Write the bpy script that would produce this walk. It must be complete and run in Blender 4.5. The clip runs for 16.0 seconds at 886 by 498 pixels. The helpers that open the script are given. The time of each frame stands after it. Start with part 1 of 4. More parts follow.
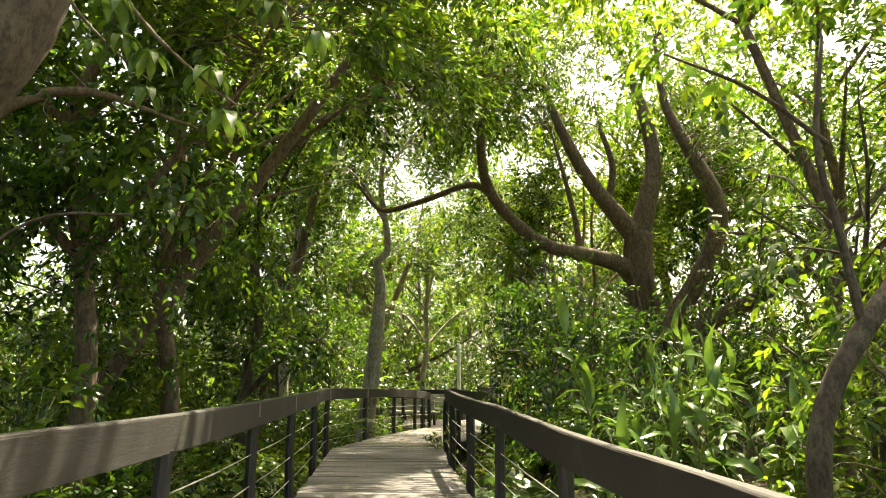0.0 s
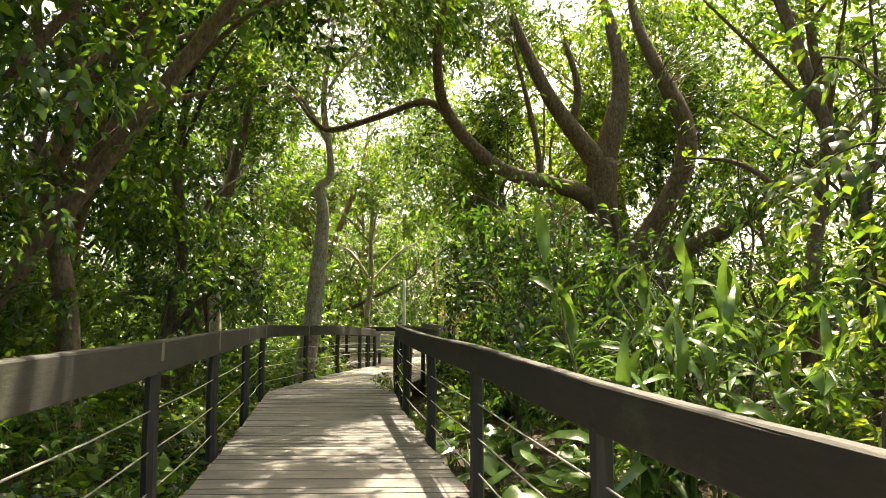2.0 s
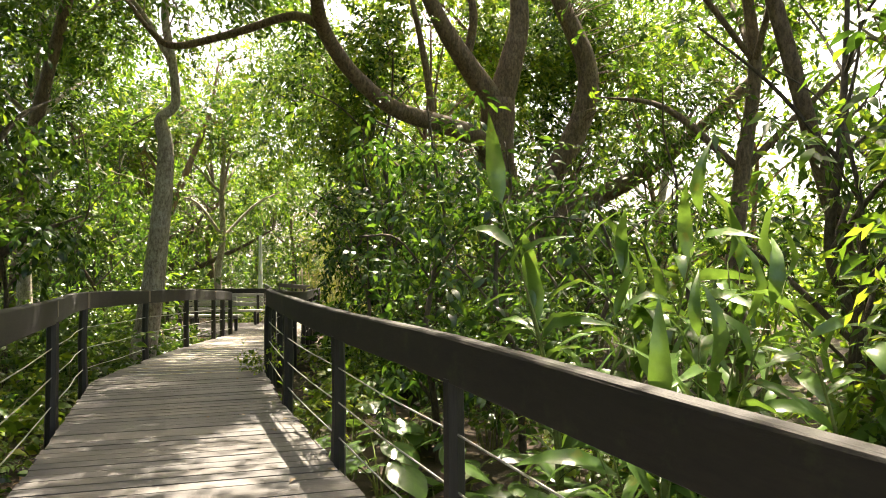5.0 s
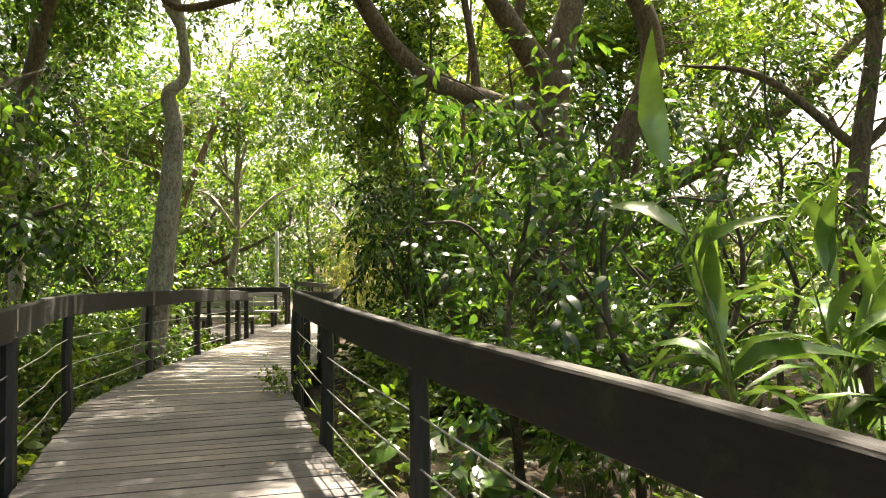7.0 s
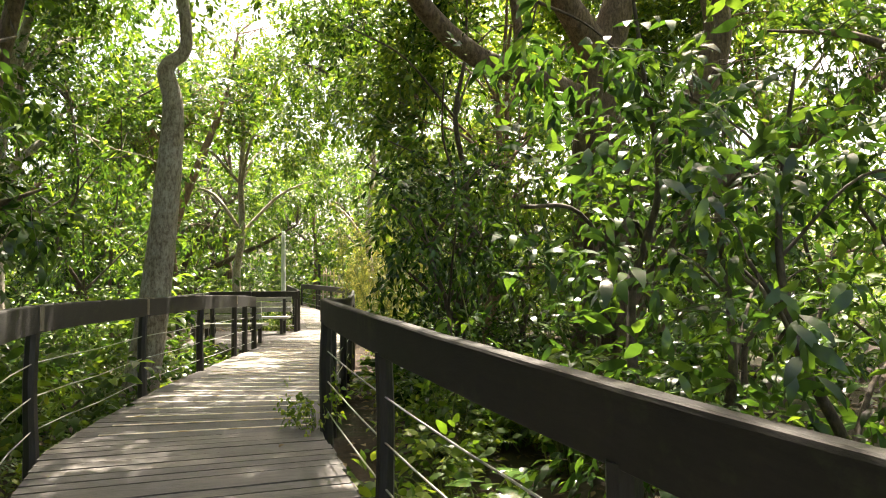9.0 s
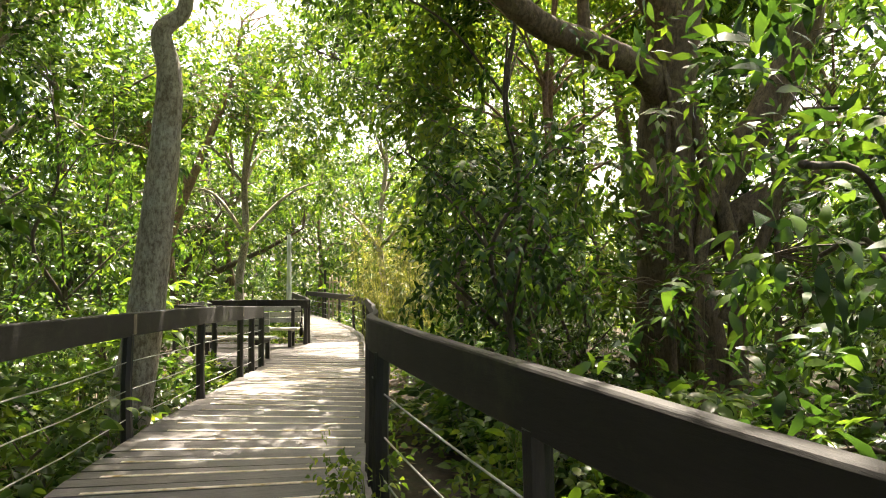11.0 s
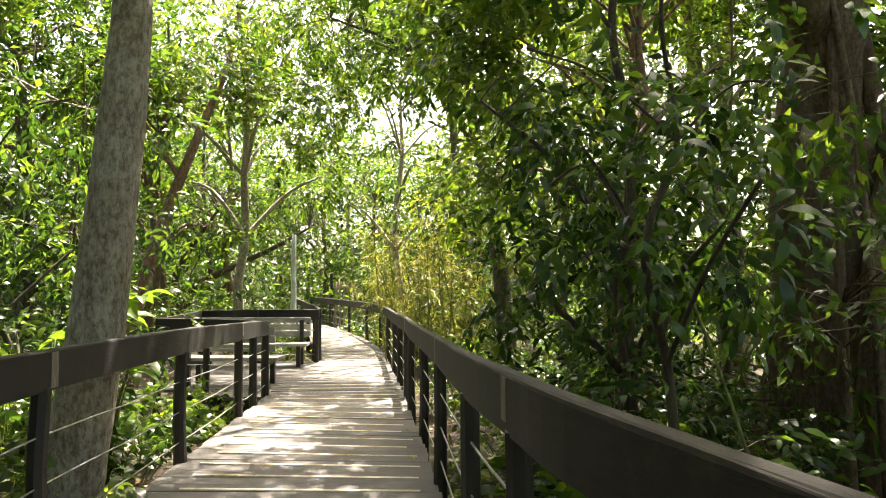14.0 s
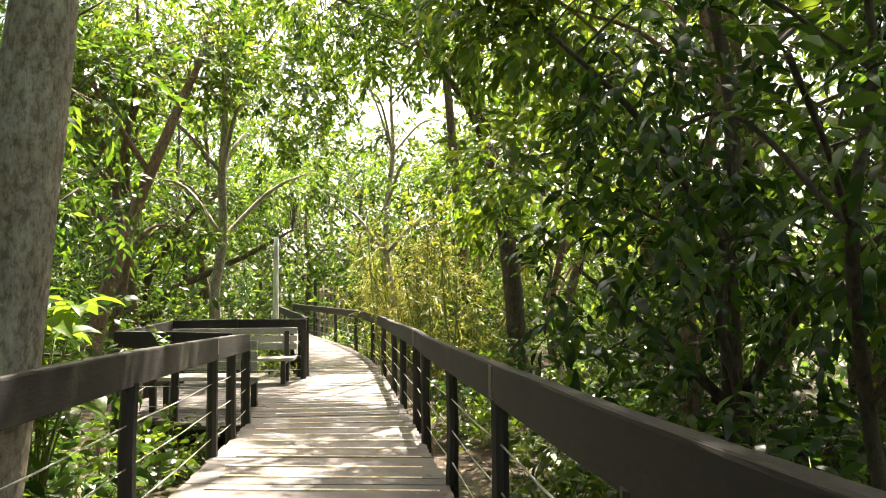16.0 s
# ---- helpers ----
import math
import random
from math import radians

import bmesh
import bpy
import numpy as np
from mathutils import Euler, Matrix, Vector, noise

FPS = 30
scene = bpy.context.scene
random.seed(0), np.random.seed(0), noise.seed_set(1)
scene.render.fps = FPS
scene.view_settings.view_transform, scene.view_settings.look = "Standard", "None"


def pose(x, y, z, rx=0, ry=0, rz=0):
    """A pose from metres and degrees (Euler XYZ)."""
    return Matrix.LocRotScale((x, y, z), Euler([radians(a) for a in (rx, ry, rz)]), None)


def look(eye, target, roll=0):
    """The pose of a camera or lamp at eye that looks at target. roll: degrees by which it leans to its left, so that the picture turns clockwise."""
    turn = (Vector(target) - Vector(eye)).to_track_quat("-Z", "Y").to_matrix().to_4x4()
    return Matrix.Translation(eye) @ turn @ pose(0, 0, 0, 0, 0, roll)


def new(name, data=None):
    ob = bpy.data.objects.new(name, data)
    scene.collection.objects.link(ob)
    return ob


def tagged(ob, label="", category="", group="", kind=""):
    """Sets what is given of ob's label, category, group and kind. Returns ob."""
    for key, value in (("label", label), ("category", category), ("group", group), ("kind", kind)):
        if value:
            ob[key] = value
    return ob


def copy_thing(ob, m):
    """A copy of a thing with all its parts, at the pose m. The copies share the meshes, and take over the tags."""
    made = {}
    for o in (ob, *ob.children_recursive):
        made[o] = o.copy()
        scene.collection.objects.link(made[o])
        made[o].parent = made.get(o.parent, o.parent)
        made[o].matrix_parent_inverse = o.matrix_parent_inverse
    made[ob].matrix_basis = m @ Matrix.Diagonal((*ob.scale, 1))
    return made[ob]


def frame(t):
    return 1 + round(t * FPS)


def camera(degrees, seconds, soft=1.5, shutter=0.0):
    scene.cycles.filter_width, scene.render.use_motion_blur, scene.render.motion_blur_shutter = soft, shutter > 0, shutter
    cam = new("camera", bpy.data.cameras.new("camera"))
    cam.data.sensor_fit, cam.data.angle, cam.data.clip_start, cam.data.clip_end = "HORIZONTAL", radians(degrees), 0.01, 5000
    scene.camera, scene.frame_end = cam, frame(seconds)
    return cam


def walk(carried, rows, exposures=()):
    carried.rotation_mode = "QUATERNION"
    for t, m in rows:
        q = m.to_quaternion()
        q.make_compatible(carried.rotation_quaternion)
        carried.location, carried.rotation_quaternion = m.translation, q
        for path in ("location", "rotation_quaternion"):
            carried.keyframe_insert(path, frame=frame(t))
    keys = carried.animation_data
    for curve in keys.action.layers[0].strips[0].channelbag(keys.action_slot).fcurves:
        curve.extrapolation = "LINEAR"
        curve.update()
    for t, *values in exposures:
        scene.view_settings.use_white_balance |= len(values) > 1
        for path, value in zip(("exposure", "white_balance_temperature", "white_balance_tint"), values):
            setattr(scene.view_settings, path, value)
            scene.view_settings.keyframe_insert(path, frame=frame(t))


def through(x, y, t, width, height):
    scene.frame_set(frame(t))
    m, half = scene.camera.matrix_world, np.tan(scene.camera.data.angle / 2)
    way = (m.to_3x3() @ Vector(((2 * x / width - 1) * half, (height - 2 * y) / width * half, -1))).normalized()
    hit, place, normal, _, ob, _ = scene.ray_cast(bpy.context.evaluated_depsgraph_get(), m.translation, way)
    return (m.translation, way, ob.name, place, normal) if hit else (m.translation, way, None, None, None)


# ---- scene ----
cam = camera(64.9, 16.0, 0.95)
METRES, EYE, TILT, LEAN, TURN = 13.6, 1.486, 10.6, 0.0, 0.0
EXPO = [(0.0, 2.2, 8500, 2), (3.0, 2.2, 8100, 5), (5.5, 2.3, 7700, 9), (9.5, 2.4, 7500, 10), (16.0, 2.35, 7400, 11)]
ROWS = [
    (0.0, 0.0, 0.0, 0.0, 0.0, 0.0, -0.0),
    (0.5, -0.0045, 0.0277, -0.0077, 0.18, -1.16, -0.08),
    (1.0, -0.0104, 0.0567, -0.0137, -0.12, -2.61, -0.21),
    (1.5, -0.0127, 0.0846, -0.0208, -1.34, -4.16, -0.39),
    (2.0, -0.0118, 0.1069, -0.0229, -4.72, -4.97, -0.89),
    (2.5, -0.0168, 0.1256, -0.0297, -10.13, -5.53, -1.83),
    (3.0, -0.0266, 0.1481, -0.0303, -15.64, -6.44, -2.66),
    (5.5, -0.0312, 0.3047, -0.055, -16.68, -8.18, -2.62),
    (6.0, -0.0332, 0.3364, -0.0621, -16.1, -8.17, -2.6),
    (6.5, -0.0354, 0.3686, -0.0675, -15.88, -8.28, -2.62),
    (7.0, -0.0351, 0.4039, -0.0725, -15.67, -8.34, -2.58),
    (7.5, -0.0385, 0.4354, -0.078, -15.44, -8.29, -2.58),
    (8.0, -0.0442, 0.4664, -0.0833, -15.61, -8.31, -2.64),
    (8.5, -0.0427, 0.4976, -0.089, -15.76, -8.33, -2.58),
    (9.0, -0.0437, 0.5262, -0.0944, -15.55, -8.16, -2.51),
    (9.5, -0.0479, 0.5573, -0.0982, -15.57, -7.69, -2.64),
    (12.0, -0.0535, 0.7275, -0.1302, -15.54, -7.63, -2.63),
    (12.5, -0.0531, 0.7606, -0.1354, -15.44, -7.61, -2.59),
    (13.0, -0.0526, 0.7918, -0.1431, -15.67, -7.59, -2.63),
    (13.5, -0.0508, 0.8246, -0.1463, -15.59, -7.61, -2.59),
    (14.0, -0.0538, 0.8583, -0.1511, -15.6, -7.32, -2.63),
    (14.5, -0.0549, 0.8884, -0.1584, -15.99, -6.81, -2.64),
    (15.0, -0.0529, 0.9187, -0.1631, -16.37, -6.8, -2.66),
    (15.5, -0.0545, 0.9492, -0.1678, -16.64, -6.76, -2.72),
    (16.0, -0.052, 0.9773, -0.1744, -17.22, -6.72, -2.72),
]
walk(cam, [(t, pose(0, 0, EYE, TILT, LEAN, TURN) @ pose(METRES * x, METRES * y, METRES * z, 90 + pitch, roll, yaw)) for t, x, y, z, yaw, pitch, roll in ROWS], exposures=EXPO)

# ---- sky and sun ----
SUN_EL, SUN_AZ = 61.0, 29.0   # degrees above the horizon; compass turn from +y, clockwise
world = bpy.data.worlds.new("sky")
scene.world = world
world.use_nodes = True
wn = world.node_tree.nodes
sky = wn.new("ShaderNodeTexSky")
sky.sky_type = "NISHITA"
sky.sun_disc = False
sky.sun_elevation, sky.sun_rotation = radians(SUN_EL), radians(SUN_AZ)
sky.air_density, sky.dust_density, sky.ozone_density = 0.7, 6.0, 0.6
wn["Background"].inputs["Strength"].default_value = 0.15
world.node_tree.links.new(sky.outputs[0], wn["Background"].inputs["Color"])
sun = new("sun", bpy.data.lights.new("sun", "SUN"))
sun.data.energy, sun.data.angle, sun.data.color = 5.0, radians(0.55), (1.0, 0.96, 0.9)
sx, sy, sz = (math.sin(radians(SUN_AZ)) * math.cos(radians(SUN_EL)), math.cos(radians(SUN_AZ)) * math.cos(radians(SUN_EL)), math.sin(radians(SUN_EL)))
sun.matrix_world = look((60 * sx, 60 * sy, 60 * sz), (0, 0, 0))

rng = np.random.default_rng(7)
rnd = random.Random(11)


# ---- materials ----
def material(name):
    m = bpy.data.materials.new(name)
    m.use_nodes = True
    nt = m.node_tree
    return m, nt, nt.nodes["Principled BSDF"], nt.nodes["Material Output"]


def node(nt, kind, **inputs):
    n = nt.nodes.new(kind)
    for key, value in inputs.items():
        n.inputs[key].default_value = value
    return n


def ramp(nt, source, stops):
    r = nt.nodes.new("ShaderNodeValToRGB")
    el = r.color_ramp.elements
    while len(el) < len(stops):
        el.new(0.5)
    for e, (p, c) in zip(el, stops):
        e.position, e.color = p, (*c, 1)
    nt.links.new(source, r.inputs[0])
    return r.outputs[0]


def mixed(nt, fac, a, b, mode="MIX"):
    n = nt.nodes.new("ShaderNodeMix")
    n.data_type, n.blend_type = "RGBA", mode
    if isinstance(fac, (int, float)):
        n.inputs[0].default_value = fac
    else:
        nt.links.new(fac, n.inputs[0])
    for sock, v in ((n.inputs[6], a), (n.inputs[7], b)):
        if isinstance(v, tuple):
            sock.default_value = (*v, 1)
        else:
            nt.links.new(v, sock)
    return n.outputs[2]


def coords(nt, scale=(1, 1, 1), world_space=True):
    if world_space:
        src = nt.nodes.new("ShaderNodeNewGeometry").outputs["Position"]
    else:
        src = nt.nodes.new("ShaderNodeTexCoord").outputs["Object"]
    mp = nt.nodes.new("ShaderNodeMapping")
    mp.inputs["Scale"].default_value = scale
    nt.links.new(src, mp.inputs["Vector"])
    return mp.outputs[0]


def noise_of(nt, vec, scale, detail=5.0, rough=0.6):
    n = node(nt, "ShaderNodeTexNoise", Scale=scale, Detail=detail, Roughness=rough)
    nt.links.new(vec, n.inputs["Vector"])
    return n.outputs["Fac"]


def bumped(nt, bsdf, height, strength=0.4, distance=0.01):
    b = node(nt, "ShaderNodeBump", Strength=strength, Distance=distance)
    nt.links.new(height, b.inputs["Height"])
    nt.links.new(b.outputs[0], bsdf.inputs["Normal"])


def leaf_material(name, dark, mid, light, gloss=0.38, through=0.45, spots=0.0):
    m, nt, p, out = material(name)
    geo = nt.nodes.new("ShaderNodeNewGeometry")
    col = ramp(nt, geo.outputs["Random Per Island"], [(0.0, dark), (0.55, mid), (0.9, light), (1.0, light)])
    big = noise_of(nt, coords(nt), 0.35, 3.0)
    col = mixed(nt, 0.55, col, ramp(nt, big, [(0.35, (0.55, 0.6, 0.5)), (0.65, (1.25, 1.2, 1.0))]), "MULTIPLY")
    fine = noise_of(nt, coords(nt), 22.0, 3.0)
    col = mixed(nt, 0.35, col, ramp(nt, fine, [(0.3, (0.6, 0.65, 0.5)), (0.7, (1.2, 1.2, 1.1))]), "MULTIPLY")
    if spots:
        far = noise_of(nt, coords(nt), 7.0, 2.0)
        col = mixed(nt, ramp(nt, far, [(0.62, (0, 0, 0)), (0.7, (spots,) * 3)]), col, (0.22, 0.15, 0.04))
    nt.links.new(col, p.inputs["Base Color"])
    p.inputs["Roughness"].default_value = gloss
    p.inputs["Specular IOR Level"].default_value = 0.65
    bumped(nt, p, fine, 0.25, 0.004)
    tr = nt.nodes.new("ShaderNodeBsdfTranslucent")
    nt.links.new(mixed(nt, 1.0, col, (1.68, 1.52, 0.85), "MULTIPLY"), tr.inputs["Color"])
    mx = nt.nodes.new("ShaderNodeMixShader")
    mx.inputs[0].default_value = through
    nt.links.new(p.outputs[0], mx.inputs[1])
    nt.links.new(tr.outputs[0], mx.inputs[2])
    nt.links.new(mx.outputs[0], out.inputs["Surface"])
    return m


def bark_material(name, dark, light, stretch=0.25, patch=(0.3, 0.32, 0.26), lichen=0.5, depth=0.02):
    m, nt, p, out = material(name)
    v = coords(nt, (1, 1, stretch))
    grain = noise_of(nt, v, 18.0, 8.0, 0.65)
    col = ramp(nt, grain, [(0.3, dark), (0.7, light)])
    spots = noise_of(nt, coords(nt), 3.2, 6.0, 0.7)
    col = mixed(nt, ramp(nt, spots, [(0.52, (0, 0, 0)), (0.66, (lichen,) * 3)]), col, patch)
    flakes = noise_of(nt, coords(nt, (1, 1, 0.55)), 26.0, 4.0, 0.75)
    col = mixed(nt, 0.75, col, ramp(nt, flakes, [(0.40, (0.42, 0.36, 0.30)), (0.52, (1.0, 1.0, 1.0)), (0.66, (1.35, 1.35, 1.3))]), "MULTIPLY")
    nt.links.new(col, p.inputs["Base Color"])
    p.inputs["Roughness"].default_value = 0.85
    bumped(nt, p, grain, 0.7, depth)
    return m


def timber(name, dark, light, along=(1, 1, 1), rough=0.75, moss=0.0):
    m, nt, p, out = material(name)
    info = nt.nodes.new("ShaderNodeObjectInfo")
    v = coords(nt, along)
    grain = noise_of(nt, v, 9.0, 8.0, 0.7)
    col = ramp(nt, grain, [(0.28, dark), (0.75, light)])
    tone = ramp(nt, info.outputs["Random"], [(0.0, (0.72, 0.72, 0.74)), (1.0, (1.2, 1.16, 1.1))])
    col = mixed(nt, 0.8, col, tone, "MULTIPLY")
    stain = noise_of(nt, coords(nt), 1.7, 5.0, 0.65)
    col = mixed(nt, 0.7, col, ramp(nt, stain, [(0.35, (0.55, 0.56, 0.55)), (0.68, (1.15, 1.12, 1.05))]), "MULTIPLY")
    if moss:
        g = noise_of(nt, coords(nt), 2.6, 6.0, 0.7)
        col = mixed(nt, ramp(nt, g, [(0.55, (0, 0, 0)), (0.72, (moss,) * 3)]), col, (0.09, 0.11, 0.04))
    nt.links.new(col, p.inputs["Base Color"])
    p.inputs["Roughness"].default_value = rough
    bumped(nt, p, grain, 0.5, 0.006)
    return m


LEAF_DARK = leaf_material("leaf_dark", (0.016, 0.042, 0.012), (0.04, 0.098, 0.02), (0.1, 0.185, 0.03), 0.27, 0.48)
LEAF_MID = leaf_material("leaf_mid", (0.028, 0.066, 0.015), (0.065, 0.14, 0.022), (0.15, 0.235, 0.035), 0.3, 0.55)
LEAF_LIGHT = leaf_material("leaf_light", (0.05, 0.1, 0.016), (0.105, 0.195, 0.026), (0.23, 0.3, 0.05), 0.34, 0.58)
LEAF_DRY = leaf_material("leaf_bamboo", (0.10, 0.13, 0.03), (0.17, 0.20, 0.05), (0.30, 0.30, 0.10), 0.45, 0.5)
LEAF_BIG = leaf_material("leaf_big", (0.055, 0.11, 0.035), (0.09, 0.17, 0.045), (0.14, 0.24, 0.055), 0.2, 0.32, 0.3)
LITTER = leaf_material("leaf_litter", (0.10, 0.06, 0.03), (0.19, 0.12, 0.06), (0.32, 0.22, 0.12), 0.7, 0.1)
BARK_GREY = bark_material("bark_grey", (0.23, 0.19, 0.145), (0.48, 0.425, 0.345), 0.35, (0.45, 0.42, 0.36), 0.8, 0.03)
BARK_BROWN = bark_material("bark_brown", (0.07, 0.048, 0.033), (0.21, 0.145, 0.095), 0.22, (0.24, 0.19, 0.13), 0.45, 0.03)
BARK_RED = bark_material("bark_red", (0.12, 0.07, 0.045), (0.34, 0.21, 0.14), 0.3, (0.38, 0.30, 0.24), 0.5)
BARK_DARK = bark_material("bark_dark", (0.035, 0.026, 0.018), (0.11, 0.082, 0.055), 0.25, (0.16, 0.15, 0.10), 0.4)
STEM = bark_material("green_stem", (0.10, 0.14, 0.03), (0.22, 0.26, 0.07), 0.3, (0.28, 0.26, 0.10), 0.4, 0.003)
RAIL = timber("rail_timber", (0.011, 0.009, 0.0075), (0.024, 0.0195, 0.0155), (5, 0.6, 5), 0.74, 0.35)
POST = timber("post_timber", (0.012, 0.011, 0.011), (0.04, 0.036, 0.034), (6, 6, 0.5), 0.5)
PLANK = timber("deck_timber", (0.07, 0.064, 0.064), (0.2, 0.184, 0.18), (0.6, 9, 9), 0.72)
BENCH = timber("bench_timber", (0.30, 0.295, 0.28), (0.60, 0.59, 0.56), (0.6, 8, 8), 0.65)
PATCH = timber("worn_patch", (0.10, 0.085, 0.068), (0.30, 0.265, 0.215), (6, 6, 1), 0.8)


def strip_material():
    m, nt, p, out = material("grip_strip")
    wear = noise_of(nt, coords(nt), 5.0, 6.0, 0.7)
    col = ramp(nt, wear, [(0.35, (0.34, 0.24, 0.10)), (0.5, (0.70, 0.63, 0.5)), (0.7, (0.82, 0.79, 0.72))])
    nt.links.new(col, p.inputs["Base Color"])
    p.inputs["Roughness"].default_value = 0.9
    bumped(nt, p, noise_of(nt, coords(nt), 160.0), 0.5, 0.002)
    return m


def metal(name, col, rough):
    m, nt, p, out = material(name)
    spots = noise_of(nt, coords(nt), 40.0, 5.0)
    c = tuple(0.6 * k for k in col)
    nt.links.new(ramp(nt, spots, [(0.35, c), (0.65, col)]), p.inputs["Base Color"])
    p.inputs["Metallic"].default_value = 0.85
    p.inputs["Roughness"].default_value = rough
    return m


def paint(name, col, rough=0.5):
    m, nt, p, out = material(name)
    dirt = noise_of(nt, coords(nt, (1, 1, 0.3)), 7.0, 6.0, 0.7)
    nt.links.new(ramp(nt, dirt, [(0.3, tuple(0.6 * k for k in col)), (0.6, col)]), p.inputs["Base Color"])
    p.inputs["Roughness"].default_value = rough
    return m


def soil_material():
    m, nt, p, out = material("forest_soil")
    v = coords(nt)
    a = noise_of(nt, v, 6.0, 9.0, 0.72)
    col = ramp(nt, a, [(0.3, (0.022, 0.015, 0.009)), (0.55, (0.06, 0.04, 0.025)), (0.75, (0.12, 0.085, 0.055))])
    g = noise_of(nt, v, 0.6, 6.0, 0.65)
    col = mixed(nt, ramp(nt, g, [(0.5, (0, 0, 0)), (0.64, (0.7, 0.7, 0.7))]), col, (0.05, 0.075, 0.02))
    nt.links.new(col, p.inputs["Base Color"])
    p.inputs["Roughness"].default_value = 0.95
    bumped(nt, p, a, 0.8, 0.05)
    return m


STRIP = strip_material()
CABLE = metal("galvanised_cable", (0.55, 0.54, 0.52), 0.42)
POLE = paint("pole_paint", (0.80, 0.83, 0.84), 0.35)
SOIL = soil_material()
PALE_WOOD = timber("pale_wood", (0.35, 0.27, 0.20), (0.62, 0.5, 0.4), (6, 6, 0.6), 0.8)


# ---- mesh helpers ----
def mesh_of(name, verts, faces, mat, smooth=False):
    me = bpy.data.meshes.new(name)
    me.from_pydata([tuple(v) for v in verts], [], faces)
    me.materials.append(mat)
    if smooth:
        me.polygons.foreach_set("use_smooth", [True] * len(me.polygons))
    me.update()
    return me


def put(name, me, parent=None, label=""):
    ob = new(name, me)
    if parent is not None:
        ob.parent = parent
    if label:
        ob["label"] = label
    return ob


def thing(name, label, category, group="", kind="", at=(0, 0, 0)):
    ob = new(name)
    ob.location = at
    return tagged(ob, label, category, group, kind)


def block(a, b, width, z0, z1, mat, name, bev=0.01, skew=0.0):
    """A bevelled beam from a to b in plan, its underside at z0 and its top at z1 at each end (pairs)."""
    a, b = Vector((a[0], a[1])), Vector((b[0], b[1]))
    d = (b - a).normalized()
    n = Vector((-d.y, d.x)) * width / 2
    bm = bmesh.new()
    ring = []
    for p, lo, hi in ((a, z0[0], z1[0]), (b, z0[1], z1[1])):
        ring.append([bm.verts.new((*(p + n), lo)), bm.verts.new((*(p - n), lo)), bm.verts.new((*(p - n), hi)), bm.verts.new((*(p + n), hi))])
    r, q = ring
    bm.faces.new(r[::-1])
    bm.faces.new(q)
    for i in range(4):
        bm.faces.new((r[i], r[(i + 1) % 4], q[(i + 1) % 4], q[i]))
    bmesh.ops.recalc_face_normals(bm, faces=bm.faces[:])
    if bev:
        bmesh.ops.bevel(bm, geom=bm.edges[:], offset=bev, segments=2, affect="EDGES", profile=0.6)
    me = bpy.data.meshes.new(name)
    bm.to_mesh(me)
    bm.free()
    me.materials.append(mat)
    return me


def smooth_path(points, per=4):
    """Points (x, y, z, r) joined by a smooth curve."""
    P = [np.array(p, float) for p in points]
    P = [2 * P[0] - P[1]] + P + [2 * P[-1] - P[-2]]
    out = []
    for i in range(1, len(P) - 2):
        for k in range(per):
            t = k / per
            a, b, c, d = P[i - 1:i + 3]
            out.append(0.5 * (2 * b + (c - a) * t + (2 * a - 5 * b + 4 * c - d) * t * t + (3 * b - a - 3 * c + d) * t ** 3))
    out.append(P[-2])
    return np.array(out)


def tube(points, sides=8, per=4, lump=0.0, flutes=0, seed=0):
    """Vertices and faces of a tapered limb along the points (x, y, z, r)."""
    path = smooth_path(points, per) if per > 1 else np.array(points, float)
    g = np.random.default_rng(seed)
    c, r = path[:, :3], np.maximum(path[:, 3], 0.001)
    t = np.gradient(c, axis=0)
    t /= np.linalg.norm(t, axis=1)[:, None] + 1e-9
    ref = np.array([0.0, 1.0, 0.0]) if abs(t[0][1]) < 0.8 else np.array([1.0, 0, 0])
    verts, faces = [], []
    ang = np.linspace(0, 2 * np.pi, sides, endpoint=False)
    wob = g.normal(0, 1, sides)
    for i in range(len(c)):
        u = np.cross(t[i], ref)
        u /= np.linalg.norm(u) + 1e-9
        ref = np.cross(u, t[i])
        rr = r[i] * (1 + lump * (0.6 * wob + 0.4 * g.normal(0, 1, sides)))
        if flutes:
            fade = max(0.0, 1 - i / (0.6 * len(c)))
            rr = rr * (1 + 0.28 * fade * np.abs(np.sin(ang * flutes / 2 + 0.3 * i)))
        verts.extend(c[i] + np.outer(np.cos(ang) * rr, u) + np.outer(np.sin(ang) * rr, ref))
    for i in range(len(c) - 1):
        for k in range(sides):
            a, b = i * sides + k, i * sides + (k + 1) % sides
            faces.append((a, b, b + sides, a + sides))
    verts.append(c[-1])
    top = (len(c) - 1) * sides
    faces.extend((top + k, top + (k + 1) % sides, len(verts) - 1) for k in range(sides))
    return verts, faces


def joined(pieces):
    verts, faces = [], []
    for v, f in pieces:
        o = len(verts)
        verts.extend(v)
        faces.extend(tuple(i + o for i in q) for q in f)
    return verts, faces


def unit(a):
    return a / (np.linalg.norm(a, axis=-1, keepdims=True) + 1e-9)


